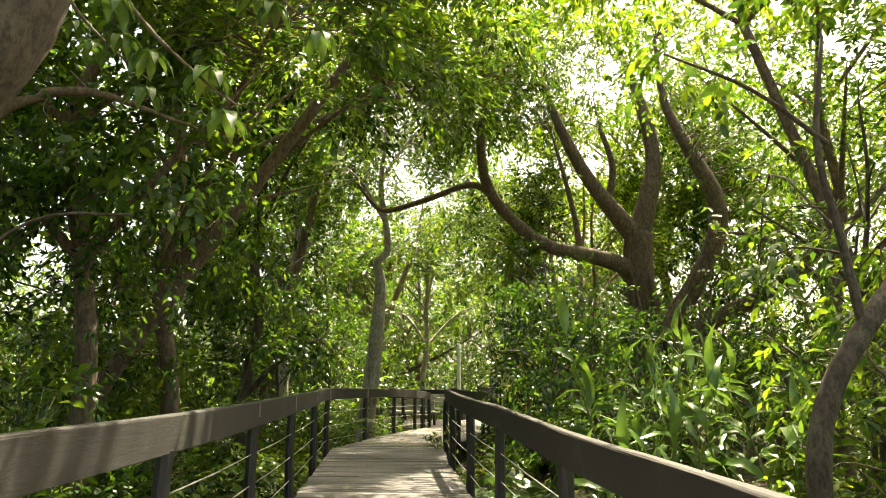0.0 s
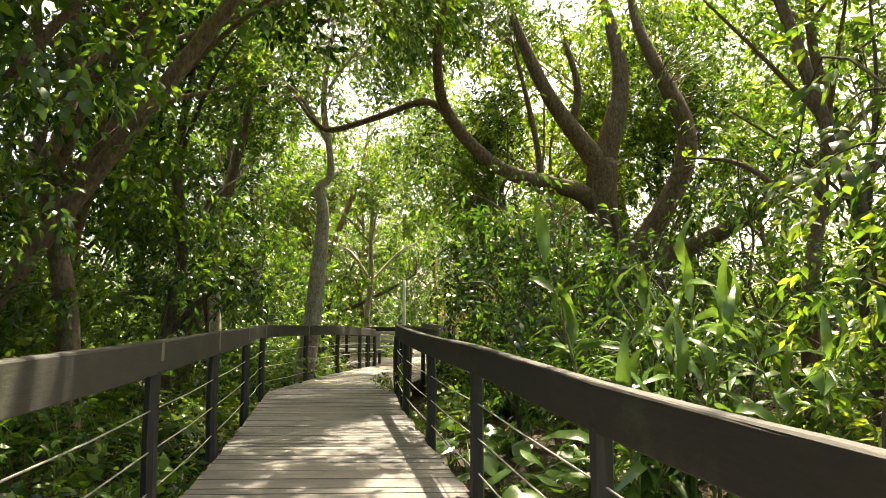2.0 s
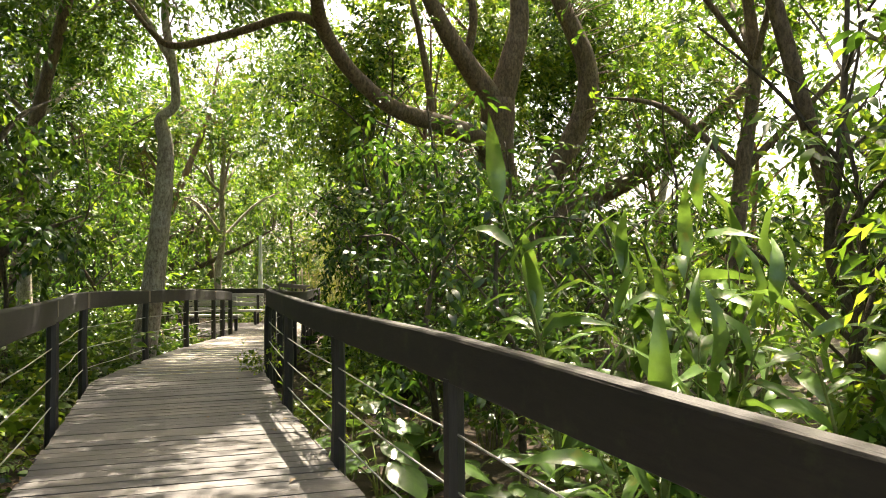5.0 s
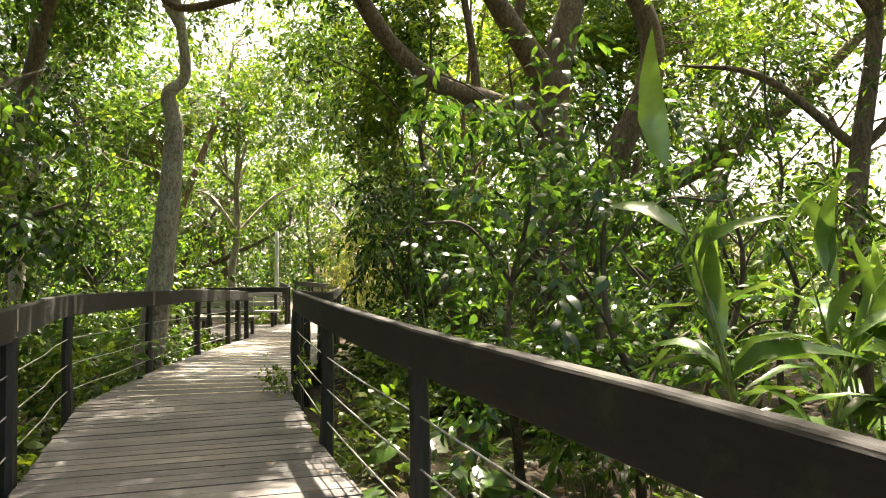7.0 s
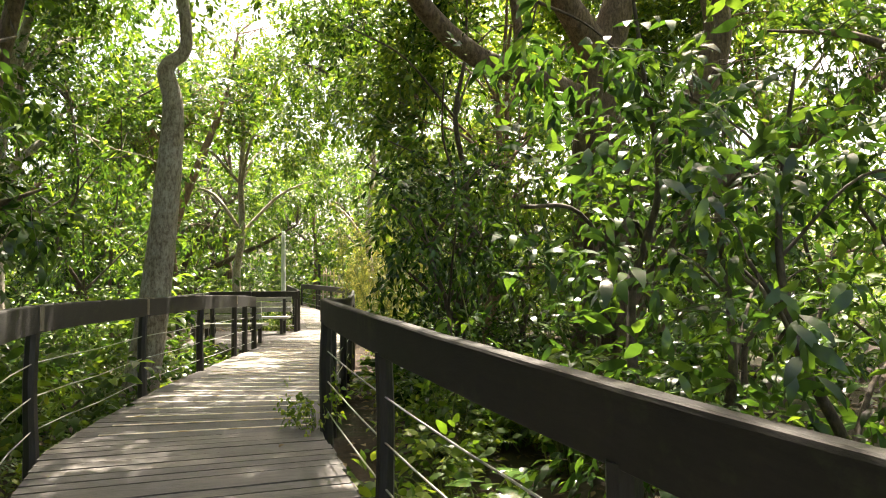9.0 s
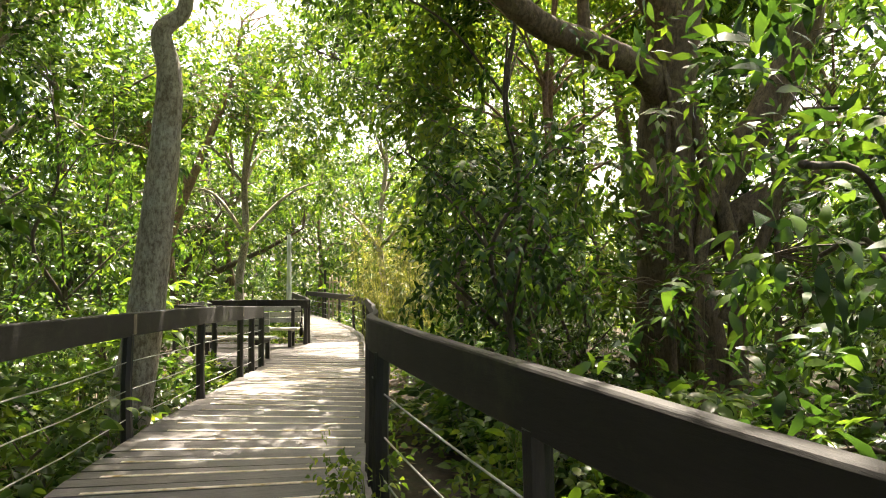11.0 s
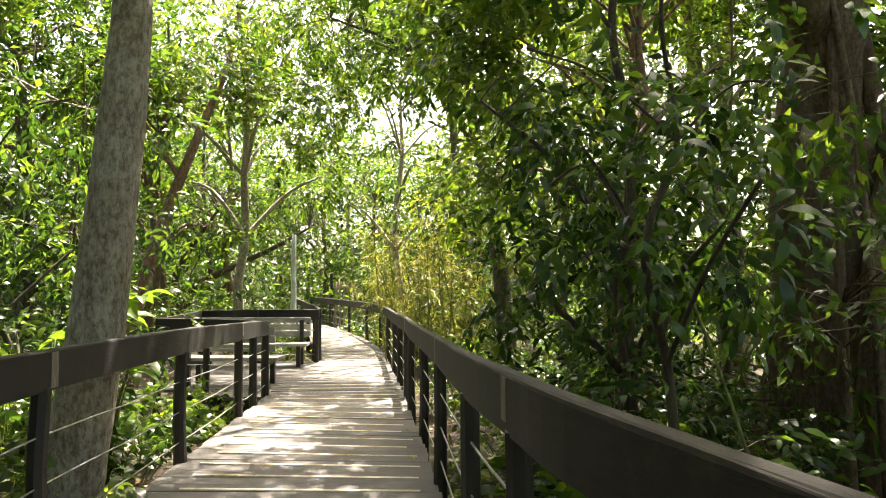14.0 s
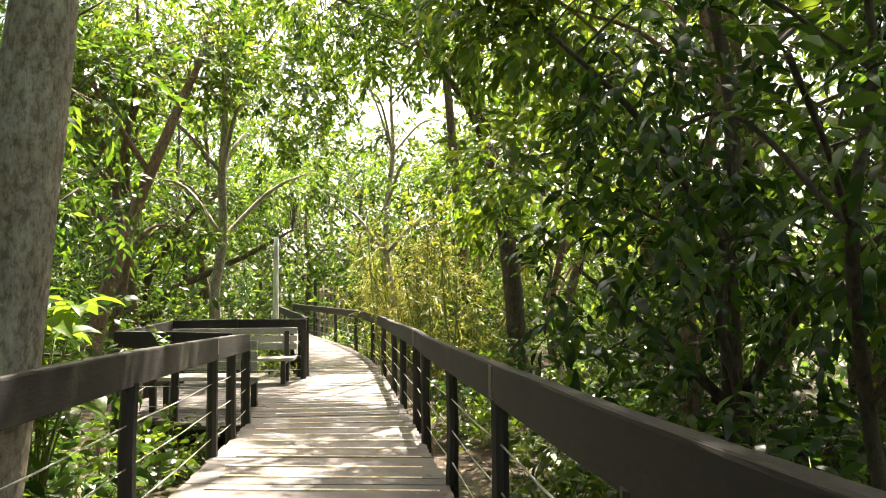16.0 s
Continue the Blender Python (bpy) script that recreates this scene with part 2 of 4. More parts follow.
def leaf_mesh(name, pos, way, nrm, length, ratio, mat, fold=0.12, curl=0.15, fine=False, plain=False):
    """One mesh of many pointed, folded leaves: bases, directions, face normals, lengths."""
    n = len(pos)
    way = unit(way)
    side = unit(np.cross(way, nrm))
    up = np.cross(side, way)
    L = length[:, None]
    W = L * ratio / 2
    if fine:
        rows = [(0.0, 0.05, 0.0), (0.18, 0.72, 0.03), (0.42, 1.0, 0.05), (0.7, 0.72, 0.0), (0.9, 0.28, -0.08), (1.0, 0.0, -0.14)]
        cols = []
        for f, w, h in rows:
            mid = pos + way * L * f + up * L * h * curl / 0.15
            lift = up * W * w * fold * 3
            cols += [mid - side * W * w + lift, mid, mid + side * W * w + lift]
        v = np.stack(cols, 1).reshape(-1, 3)
        quad = []
        for i in range(5):
            a = 3 * i
            quad += [(a, a + 1, a + 4, a + 3), (a + 1, a + 2, a + 5, a + 4)]
        quad = np.array(quad)
        k = 18
    elif plain:
        mid = pos + way * L * 0.42
        lift = up * W * 0.3
        v = np.stack([pos, mid + side * W + lift, pos + way * L - up * L * 0.08, mid - side * W + lift], 1).reshape(-1, 3)
        quad = np.array([(0, 1, 2), (0, 2, 3)])
        k = 4
    else:
        cols = [pos]
        for f, w, hgt in ((0.2, 0.72, 0.05), (0.5, 1.0, 0.08), (0.8, 0.55, -0.02)):
            mid = pos + way * L * f + up * L * hgt * curl / 0.15
            cols += [mid - side * W * w, mid + side * W * w]
        cols.append(pos + way * L - up * L * curl)
        v = np.stack(cols, 1).reshape(-1, 3)
        quad = np.array([(0, 2, 1), (1, 2, 4), (1, 4, 3), (3, 4, 6), (3, 6, 5), (5, 6, 7)])
        k = 8
    f = (quad[None] + (np.arange(n) * k)[:, None, None]).reshape(-1, quad.shape[1])
    me = bpy.data.meshes.new(name)
    me.vertices.add(len(v))
    me.vertices.foreach_set("co", v.astype(np.float32).ravel())
    me.loops.add(f.size)
    me.loops.foreach_set("vertex_index", f.astype(np.int32).ravel())
    me.polygons.add(len(f))
    me.polygons.foreach_set("loop_start", np.arange(0, f.size, f.shape[1], dtype=np.int32))
    me.polygons.foreach_set("loop_total", np.full(len(f), f.shape[1], dtype=np.int32))
    me.update(calc_edges=True)
    me.materials.append(mat)
    return me


def sprays(g, centre, axis, count, size, spread, droop=0.35):
    """Leaves set on both sides of short twigs: returns bases, directions, normals, lengths."""
    m = len(centre)
    axis = unit(axis)
    flat = unit(np.cross(axis, np.array([0, 0, 1.0])) + g.normal(0, 0.15, (m, 3)))
    top = np.cross(flat, axis)
    top *= np.sign(top[:, 2:3] + 1e-6)
    f = np.linspace(0.05, 1.0, count)[None, :, None] + g.normal(0, 0.05, (m, count, 1))
    sgn = np.where(np.arange(count) % 2 == 0, 1.0, -1.0)[None, :, None]
    pos = centre[:, None] + axis[:, None] * spread * f + g.normal(0, spread * 0.06, (m, count, 3))
    pos[:, :, 2] -= (f[:, :, 0] ** 2) * spread * droop * 0.5
    way = flat[:, None] * sgn * (1.0 - 0.55 * f) + axis[:, None] * (0.35 + 0.7 * f) + g.normal(0, 0.28, (m, count, 3))
    way[:, :, 2] -= droop * g.uniform(0.4, 1.6, (m, count))
    nrm = top[:, None] + g.normal(0, 0.38, (m, count, 3))
    size = size * g.uniform(0.65, 1.3, (m, count)) * (1 - 0.25 * np.abs(f[:, :, 0] - 0.5))
    return pos.reshape(-1, 3), way.reshape(-1, 3), nrm.reshape(-1, 3), size.ravel()


def blob_points(g, blobs, gap=0.0):
    """Places of twigs in the lobes of a crown (x, y, z, rx, ry, rz, count), denser towards the outside, with gaps."""
    C, A = [], []
    for x, y, z, rx, ry, rz, n in blobs:
        n = int(n)
        d = unit(g.normal(0, 1, (n * 3, 3)))
        r = g.uniform(0.25, 1.0, (n * 3, 1)) ** 0.6
        p = d * r * np.array([rx, ry, rz])
        w = np.sin(p[:, 0] * 2.3 + x) + np.sin(p[:, 1] * 2.1 + y) + np.sin(p[:, 2] * 2.9 + z)
        p = p[w > gap - 0.7][:n]
        C.append(p + np.array([x, y, z]))
        A.append(unit(p / np.array([rx, ry, rz])) * 0.7 + g.normal(0, 0.55, (len(p), 3)) + np.array([0, 0, -0.15]))
    return np.concatenate(C), np.concatenate(A)


def open_space(P, g):
    """Which twigs may grow: none over the walk and the seats, few in the airy clearing before the great tree."""
    x, y, z = P[:, 0], P[:, 1], P[:, 2]
    xl = np.interp(y, [p[1] for p in LEFT_ALL], [p[0] for p in LEFT_ALL])
    xr = np.interp(y, [p[1] for p in RIGHT], [p[0] for p in RIGHT])
    walk_way = (x > xl - 0.55) & (x < xr + 0.55) & (z < 4.3) & (y < 56)
    seats = (x > -2.6) & (x < 1.0) & (y > 21.5) & (y < 29.0) & (z < 4.2)
    airy = (x > 0.2) & (x < 6.8) & (y > 2.5) & (y < 16.9) & (z > 3.1) & (z < 6.3)
    front = (x > 0.2) & (x < 4.0) & (y < 9.5) & (z > 0.9)
    behind = (y < 2.0) & (x > -3.5) & (x < 3.5)
    before = (y < 17.2) & (x > 0.45 + 0.45 * (y - 11)) & (y > 10.2 + 0.9 * (x + 0.7)) & (x < 6.5) & (z > 0.5)
    thin = (airy | front | before) & (g.uniform(0, 1, len(x)) > np.where(front, 0.2, 0.34))
    return ~(walk_way | seats | behind | thin)


def twig_lines(g, limbs, C, A, spread, share):
    """Thin crooked twigs from the nearest limb point to a share of the sprays."""
    nodes = np.concatenate([smooth_path(l, 4) for l in limbs])
    pick = g.choice(len(C), max(1, int(len(C) * share)), replace=False)
    out = []
    for i in pick:
        c = C[i]
        d = np.linalg.norm(nodes[:, :3] - c, axis=1) + np.maximum(0, nodes[:, 2] - c[2] - 0.5) * 1.5
        b = nodes[np.argmin(d)]
        far = np.linalg.norm(b[:3] - c)
        if far > 2.0:
            continue
        r0 = min(b[3] * 0.5, 0.006 + 0.006 * far)
        mid = (b[:3] + c) / 2 + g.normal(0, 0.12 * far, 3) + np.array([0, 0, 0.08 * far])
        end = c + unit(A[i]) * spread * 0.9
        out.append(tube([(*b[:3], r0), (*mid, r0 * 0.7), (*c, r0 * 0.4), (*end, 0.002)], 4, 3))
    return out


def tree(name, label, limbs, blobs, leaf, bark, size=0.12, ratio=0.42, count=11, spread=0.42, gap=0.0, seed=1, sides=10, lump=0.05, flutes=0,
         twigs=0.3, droop=0.4, fine=False, plain=False, category="tree", group=""):
    g = np.random.default_rng(seed)
    base = limbs[0][0]
    top = thing(name, label, category, group, at=base[:3])
    off = np.array(base[:3])

    def local(pieces):
        v, f = joined(pieces)
        return [np.array(p) - off for p in v], f
    v, f = local([tube(limbs[0], sides + 4, 6, lump, flutes, seed)])
    trunk = put("trunk", mesh_of("trunk", v, f, bark, True), top)
    for k, l in enumerate(limbs[1:]):
        v, f = local([tube(l, sides, 5, lump, 0, seed + k)])
        put("limb", mesh_of("limb", v, f, bark, True), top)
    if blobs:
        C, A = blob_points(g, blobs, gap)
        keep = open_space(C, g)
        C, A = C[keep], A[keep]
    if blobs and len(C):
        if twigs:
            tl = twig_lines(g, limbs, C, A, spread, twigs)
            if tl:
                v, f = local(tl)
                tagged(put("twig_growth", mesh_of("twig_growth", v, f, bark, True), top), kind="stuff")
        pos, way, nrm, ln = sprays(g, C, A, count, size, spread, droop)
        put("crown", leaf_mesh("crown", pos - off, way, nrm, ln, ratio, leaf, fine=fine, plain=plain), top)
    return top


# ---- ground ----
def zleft(y):
    """Height of the deck along the rail on the uphill side: nearly level, then falling to the platform."""
    return float(np.interp(y, [-3.2, 6, 10, 13.2, 15.8, 18, 20.35, 22.4], [0.2, 0.2, 0.222, 0.225, 0.185, 0.145, 0.085, 0.0]))


def zright(y):
    """Height of the deck along the other rail: a gentle hump over the bend."""
    return float(np.interp(y, [-3.2, 2.3, 4.4, 6, 8, 11, 13, 14.5, 16, 17.6, 19, 22, 24.5, 31], [0.03, 0.06, 0.09, 0.135, 0.155, 0.195, 0.235, 0.21, 0.15, 0.095, 0.055, 0.02, 0.0, -0.05]))


def zdeck(y):
    return (zleft(y) + zright(y)) / 2


def zground(x, y):
    return -0.42 + 0.16 * math.sin(0.5 * x + 1.3) * math.cos(0.37 * y) + 0.06 * math.sin(1.7 * x + 0.9 * y) + 0.012 * min(abs(x), 40)


gv, gf = [], []
axis_x = sorted(set([-400, -200, -100, -60, -40] + list(range(-30, 31)) + [40, 60, 100, 200, 400]))
axis_y = sorted(set([-400, -200, -100, -50, -30] + list(range(-20, 71)) + [80, 100, 150, 250, 450]))
for gy in axis_y:
    for gx in axis_x:
        gv.append((gx, gy, zground(gx, gy)))
nx = len(axis_x)
for j in range(len(axis_y) - 1):
    for i in range(nx - 1):
        a = j * nx + i
        gf.append((a, a + 1, a + nx + 1, a + nx))
tagged(put("ground", mesh_of("ground", gv, gf, SOIL, True)), "brown forest soil with fallen leaves", "ground", kind="structure")

# ---- boardwalk: lines of the rails ----
LEFT = [(-1.28, -3.2), (-1.36, -0.6), (-1.43, 1.7), (-1.5, 3.9), (-1.6, 6.05), (-1.71, 8.1), (-1.9, 10.55), (-2.12, 13.1), (-1.72, 15.83), (-1.24, 18.1),
        (-0.80, 20.35), (-0.62, 21.25), (-0.44, 22.35)]
RIGHT = [(1.42, -3.2), (1.15, -0.3), (0.94, 2.1), (0.74, 4.37), (0.53, 6.71), (0.33, 8.87), (0.14, 11.1), (0.06, 13.2), (0.15, 14.05), (0.32, 15.1), (0.70, 17.0),
         (1.05, 18.9), (1.30, 20.5), (1.50, 21.6), (1.74, 23.2), (1.98, 24.8), (2.35, 27.2), (2.7, 30.0), (2.85, 33.0), (2.8, 36.5), (2.55, 40.0), (2.2, 44.5)]
FAR_LEFT = [(0.80, 27.0), (0.92, 29.4), (1.0, 32.0), (1.08, 35.2), (1.12, 38.2)]
RAIL_H, RAIL_D, RAIL_W = 1.10, 0.21, 0.07


def handrail(points, label, inward, zf, patches=(), sharp=False):
    top = thing("handrail", label, "handrail", "boardwalk handrails", "", (*points[0], zf(points[0][1])))
    off = Vector(top.location)

    def add(name, me, lab=""):
        me.transform(Matrix.Translation(-off))
        return put(name, me, top, lab)
    n = len(points)
    hs = [zf(p[1]) + RAIL_H + rnd.uniform(-0.012, 0.012) for p in points]
    if not sharp:
        line = smooth_path([(p[0], p[1], z, 0.0) for p, z in zip(points, hs)], 5)[:, :3]
        way = unit(np.gradient(line, axis=0))
        line[0] -= way[0] * 0.05
        line[-1] += way[-1] * 0.06
        w, r = RAIL_W / 2, 0.014
        shape = [(-w, -RAIL_D + 0.006), (-w, -r), (-w + 0.004, -0.005), (-w + r, 0), (w - r, 0), (w - 0.004, -0.005), (w, -r), (w, -RAIL_D + 0.006), (w - 0.006, -RAIL_D), (-w + 0.006, -RAIL_D)]
        v, f, m = [], [], len(shape)
        for c, t in zip(line, way):
            side = np.array([t[1], -t[0], 0])
            v.extend(c + side * (sx + rnd.uniform(-0.0015, 0.0015)) + np.array([0, 0, sz + rnd.uniform(-0.002, 0.002)]) for sx, sz in shape)
        for i in range(len(line) - 1):
            f.extend((i * m + k, i * m + (k + 1) % m, (i + 1) * m + (k + 1) % m, (i + 1) * m + k) for k in range(m))
        f += [tuple(range(m))[::-1], tuple(range((len(line) - 1) * m, len(line) * m))]
        add("rail", mesh_of("rail", v, f, RAIL))
    for i in range(n - 1):
        a, b = Vector(points[i]), Vector(points[i + 1])
        d = (b - a).normalized()
        e = 0.03 if i == 0 else 0.0
        f = 0.06 if i == n - 2 else -0.004
        if sharp:
            add("rail_board", block(a - d * e, b + d * f, RAIL_W, (hs[i] - RAIL_D, hs[i + 1] - RAIL_D), (hs[i], hs[i + 1]), RAIL, "rail_board", 0.012))
        side = Vector((-d.y, d.x)) * inward
        if i > 0 and i in patches:
            q = a + side * (RAIL_W / 2 + 0.001) + d * 0.02
            add("worn_patch", block(q, q + d * rnd.uniform(0.05, 0.09), 0.006, (hs[i] - RAIL_D * rnd.uniform(0.6, 0.98),) * 2, (hs[i] - 0.015,) * 2, PATCH, "worn_patch", 0.0),
                "pale weathered patch at the joint")
    for i, p in enumerate(points):
        z = zf(p[1])
        g = zground(*p) - 0.1
        w = 0.052
        r = rnd.uniform(-0.02, 0.02)
        v, f = tube([(p[0], p[1], g, w * 1.1), (p[0], p[1], z - 0.1, w * 1.12), (p[0] + r * 0.3, p[1], z + 0.12, w), (p[0] + r, p[1] + r, z + 0.5, w * 0.97),
                     (p[0], p[1], hs[i] - RAIL_D + 0.02, w * 0.95)], 8, 2, 0.03, 0, i)
        add("post", mesh_of("post", v, f, POST, False))
    for h in (0.17, 0.42, 0.67):
        line = []
        for i in range(n):
            p = Vector(points[i])
            line.append((p.x, p.y, zf(p.y) + h, 0.0055))
            if i < n - 1:
                m = (Vector(points[i]) + Vector(points[i + 1])) / 2
                line.append((m.x, m.y, zf(m.y) + h - 0.012, 0.0055))
        v, f = tube(line, 6, 2)
        add("cable", mesh_of("cable", v, f, CABLE, True), "thin galvanised steel cable")
    return top


handrail(LEFT, "dark-stained timber handrail on black posts with steel cables", -1, zleft, (4, 5, 6, 7, 8, 10))
handrail(RIGHT, "long curving dark timber handrail with black posts and cables", 1, zright, (8, 10, 13))
handrail(FAR_LEFT, "dark timber handrail along the far boardwalk", -1, lambda y: 0.0)

# the lookout platform beside the boardwalk
handrail([(-0.62, 22.62), (-1.3, 22.98), (-2.02, 23.36), (-1.82, 25.2), (-1.62, 27.15), (-0.45, 26.9), (0.70, 26.62)],
         "dark timber handrail around the bench platform", -1, lambda y: 0.0, (), True)


# ---- deck ----
def edge(points, y, inset):
    ys = [p[1] for p in points]
    return float(np.interp(y, ys, [p[0] for p in points])) + inset


LEFT_ALL = LEFT + [(0.66, 26.6)] + FAR_LEFT + [(0.6, 45.0)]
deck = tagged(new("boardwalk_deck"), "weathered grey-brown timber boardwalk with gaps between boards", "boardwalk", kind="structure")
y = -3.0
k = 0
while y < 45:
    striped = y > 13.3
    pitch = 0.192 if striped else 0.15
    gapw = 0.017 if striped else 0.010
    j = rnd.uniform(-0.012, 0.012)
    ya, yb = y + gapw / 2, y + pitch - gapw / 2
    lean = float(np.interp(y, [0, 12, 15, 26, 36, 50], [0.08, 0.08, -0.22, -0.28, 0.0, 0.3]))
    xl, xr = edge(LEFT_ALL, y, 0.07) + j, edge(RIGHT, y, -0.05) + j + rnd.uniform(-0.01, 0.01)
    xm = (xl + xr) / 2
    lift = rnd.uniform(-0.003, 0.003)
    za, zb = zleft(y) + lift, zright(y) + lift
    A = (xl, (ya + yb) / 2 + lean * (xl - xm))
    B = (xr, (ya + yb) / 2 + lean * (xr - xm))
    me = block(A, B, yb - ya, (za - 0.04, zb - 0.04), (za, zb), PLANK, "board", 0.0)
    put("board", me, deck)
    if striped and k % 2 == 0 and y < 40:
        d = (Vector(B) - Vector(A)).normalized()
        q = Vector((d.y, -d.x)) * 0.055
        a2, b2 = Vector(A) + d * (0.16 + rnd.uniform(0, 0.1)) + q, Vector(B) - d * rnd.uniform(0.08, 0.16) + q
        put("grip_strip", block(a2, b2, 0.04, (za - 0.004, zb - 0.004), (za + 0.004, zb + 0.004), STRIP, "grip_strip", 0.0), deck, "pale worn grip strip")
    y += pitch
    k += 1
# platform boards
plat = tagged(new("platform_deck"), "grey timber floor of a small seating platform", "platform", kind="structure")
y = 22.42
while y < 27.0:
    xl = float(np.interp(y, [22.4, 23.2, 27.1], [-1.0, -1.98, -1.6]))
    xr = edge(LEFT_ALL, y, 0.01)
    put("board", block((xl, y - 0.26 * (xl - xr)), (xr, y), 0.18, (-0.05, -0.05), (-0.006, -0.006), PLANK, "board", 0.0), plat)
    y += 0.192
bearer = tagged(new("deck_bearers"), "dark timber bearers under the deck boards", "bearer", kind="structure")
for pts, s, zf in ((LEFT, 0.12, zleft), (RIGHT, -0.12, zright)):
    for a, b in zip(pts, pts[1:]):
        put("bearer", block((a[0] + s, a[1]), (b[0] + s, b[1]), 0.07, (zf(a[1]) - 0.2, zf(b[1]) - 0.2), (zf(a[1]) - 0.047, zf(b[1]) - 0.047), POST, "bearer", 0.0), bearer)


# ---- benches ----
def bench(at, turn, length, label, back=True):
    top = thing("bench", label, "bench", "platform benches")
    for i, dy in enumerate((-0.14, 0.02, 0.18)):
        put("seat_slat", block((-length / 2, dy), (length / 2, dy), 0.145, (0.40, 0.40), (0.455, 0.455), BENCH, "seat_slat", 0.012), top)
    if back:
        for zz in (0.56, 0.70, 0.84):
            put("back_slat", block((-length / 2, 0.30 + 0.1 * (zz - 0.5)), (length / 2, 0.30 + 0.1 * (zz - 0.5)), 0.04, (zz, zz), (zz + 0.11, zz + 0.11), BENCH, "back_slat", 0.01), top)
    for x in (-length / 2 + 0.18, length / 2 - 0.18):
        put("leg", block((x - 0.04, -0.14), (x + 0.04, -0.14), 0.07, (0, 0), (0.40, 0.40), POST, "leg", 0.006), top)
        put("leg", block((x - 0.04, 0.30), (x + 0.04, 0.30), 0.07, (0, 0), (0.9 if back else 0.4,) * 2, POST, "leg", 0.006), top)
        put("crosspiece", block((x, -0.18), (x, 0.27), 0.06, (0.33, 0.33), (0.398, 0.398), POST, "crosspiece", 0.006), top)
    top.matrix_world = pose(*at, 0, 0, turn)
    return top


bench((-0.58, 26.3, 0.0), -13, 2.2, "weathered grey slatted bench with a back, against the rail")
bench((-0.92, 23.78, 0.0), 161, 1.6, "weathered grey slatted bench beside the handrail end")

# ---- lamp post ----
lamp = thing("lamp_post", "slim pale grey metal lamp post behind the platform", "lamp post", at=(0.80, 35.3, -0.4))
v, f = tube([(0, 0, 0, 0.1), (0, 0, 1.2, 0.092), (0, 0, 2.6, 0.08), (0, 0, 3.66, 0.07)], 12, 2)
put("pole", mesh_of("pole", v, f, POLE, True), lamp)
v, f = tube([(0, 0, -0.05, 0.14), (0, 0, 0.1, 0.13), (0, 0, 0.14, 0.08)], 12, 1)
put("foot", mesh_of("foot", v, f, POLE, True), lamp)

# ---- trees that the path passes ----
tree("slender_tree", "slim grey-barked tree with a knee in its trunk", [
    [(-2.1, 17.65, -0.6, 0.3), (-1.95, 17.6, 0.2, 0.235), (-1.80, 17.55, 1.2, 0.2), (-1.63, 17.5, 2.9, 0.165), (-1.58, 17.5, 3.9, 0.135), (-1.67, 17.5, 4.4, 0.11),
     (-1.42, 17.5, 4.72, 0.085), (-1.47, 17.5, 5.45, 0.08), (-1.62, 17.6, 6.6, 0.07), (-1.4, 17.7, 8.5, 0.04)],
    [(-1.5, 17.5, 5.5, 0.06), (-2.2, 17.4, 6.6, 0.04), (-3.4, 17.0, 7.4, 0.02)],
    [(-1.5, 17.6, 6.8, 0.05), (-0.9, 17.4, 7.6, 0.03), (-0.2, 17.0, 8.2, 0.015)]],
    [(-1.4, 17.6, 8.4, 2.3, 2.3, 1.6, 460), (-1.2, 20.2, 8.2, 1.9, 1.8, 1.2, 230), (-3.2, 17.2, 7.4, 1.6, 1.5, 1.0, 180), (0.3, 16.8, 8.0, 1.4, 1.4, 0.9, 150), (0.1, 19.5, 6.6, 1.8, 1.6, 0.9, 170), (-2.6, 16.0, 6.0, 1.4, 1.6, 0.9, 150), (-3.6, 18.6, 7.0, 1.6, 2.2, 0.9, 200), (-2.6, 20.6, 6.4, 1.5, 1.6, 0.8, 170)], LEAF_MID, BARK_GREY, 0.15, seed=3, lump=0.03, gap=0.9, plain=True)
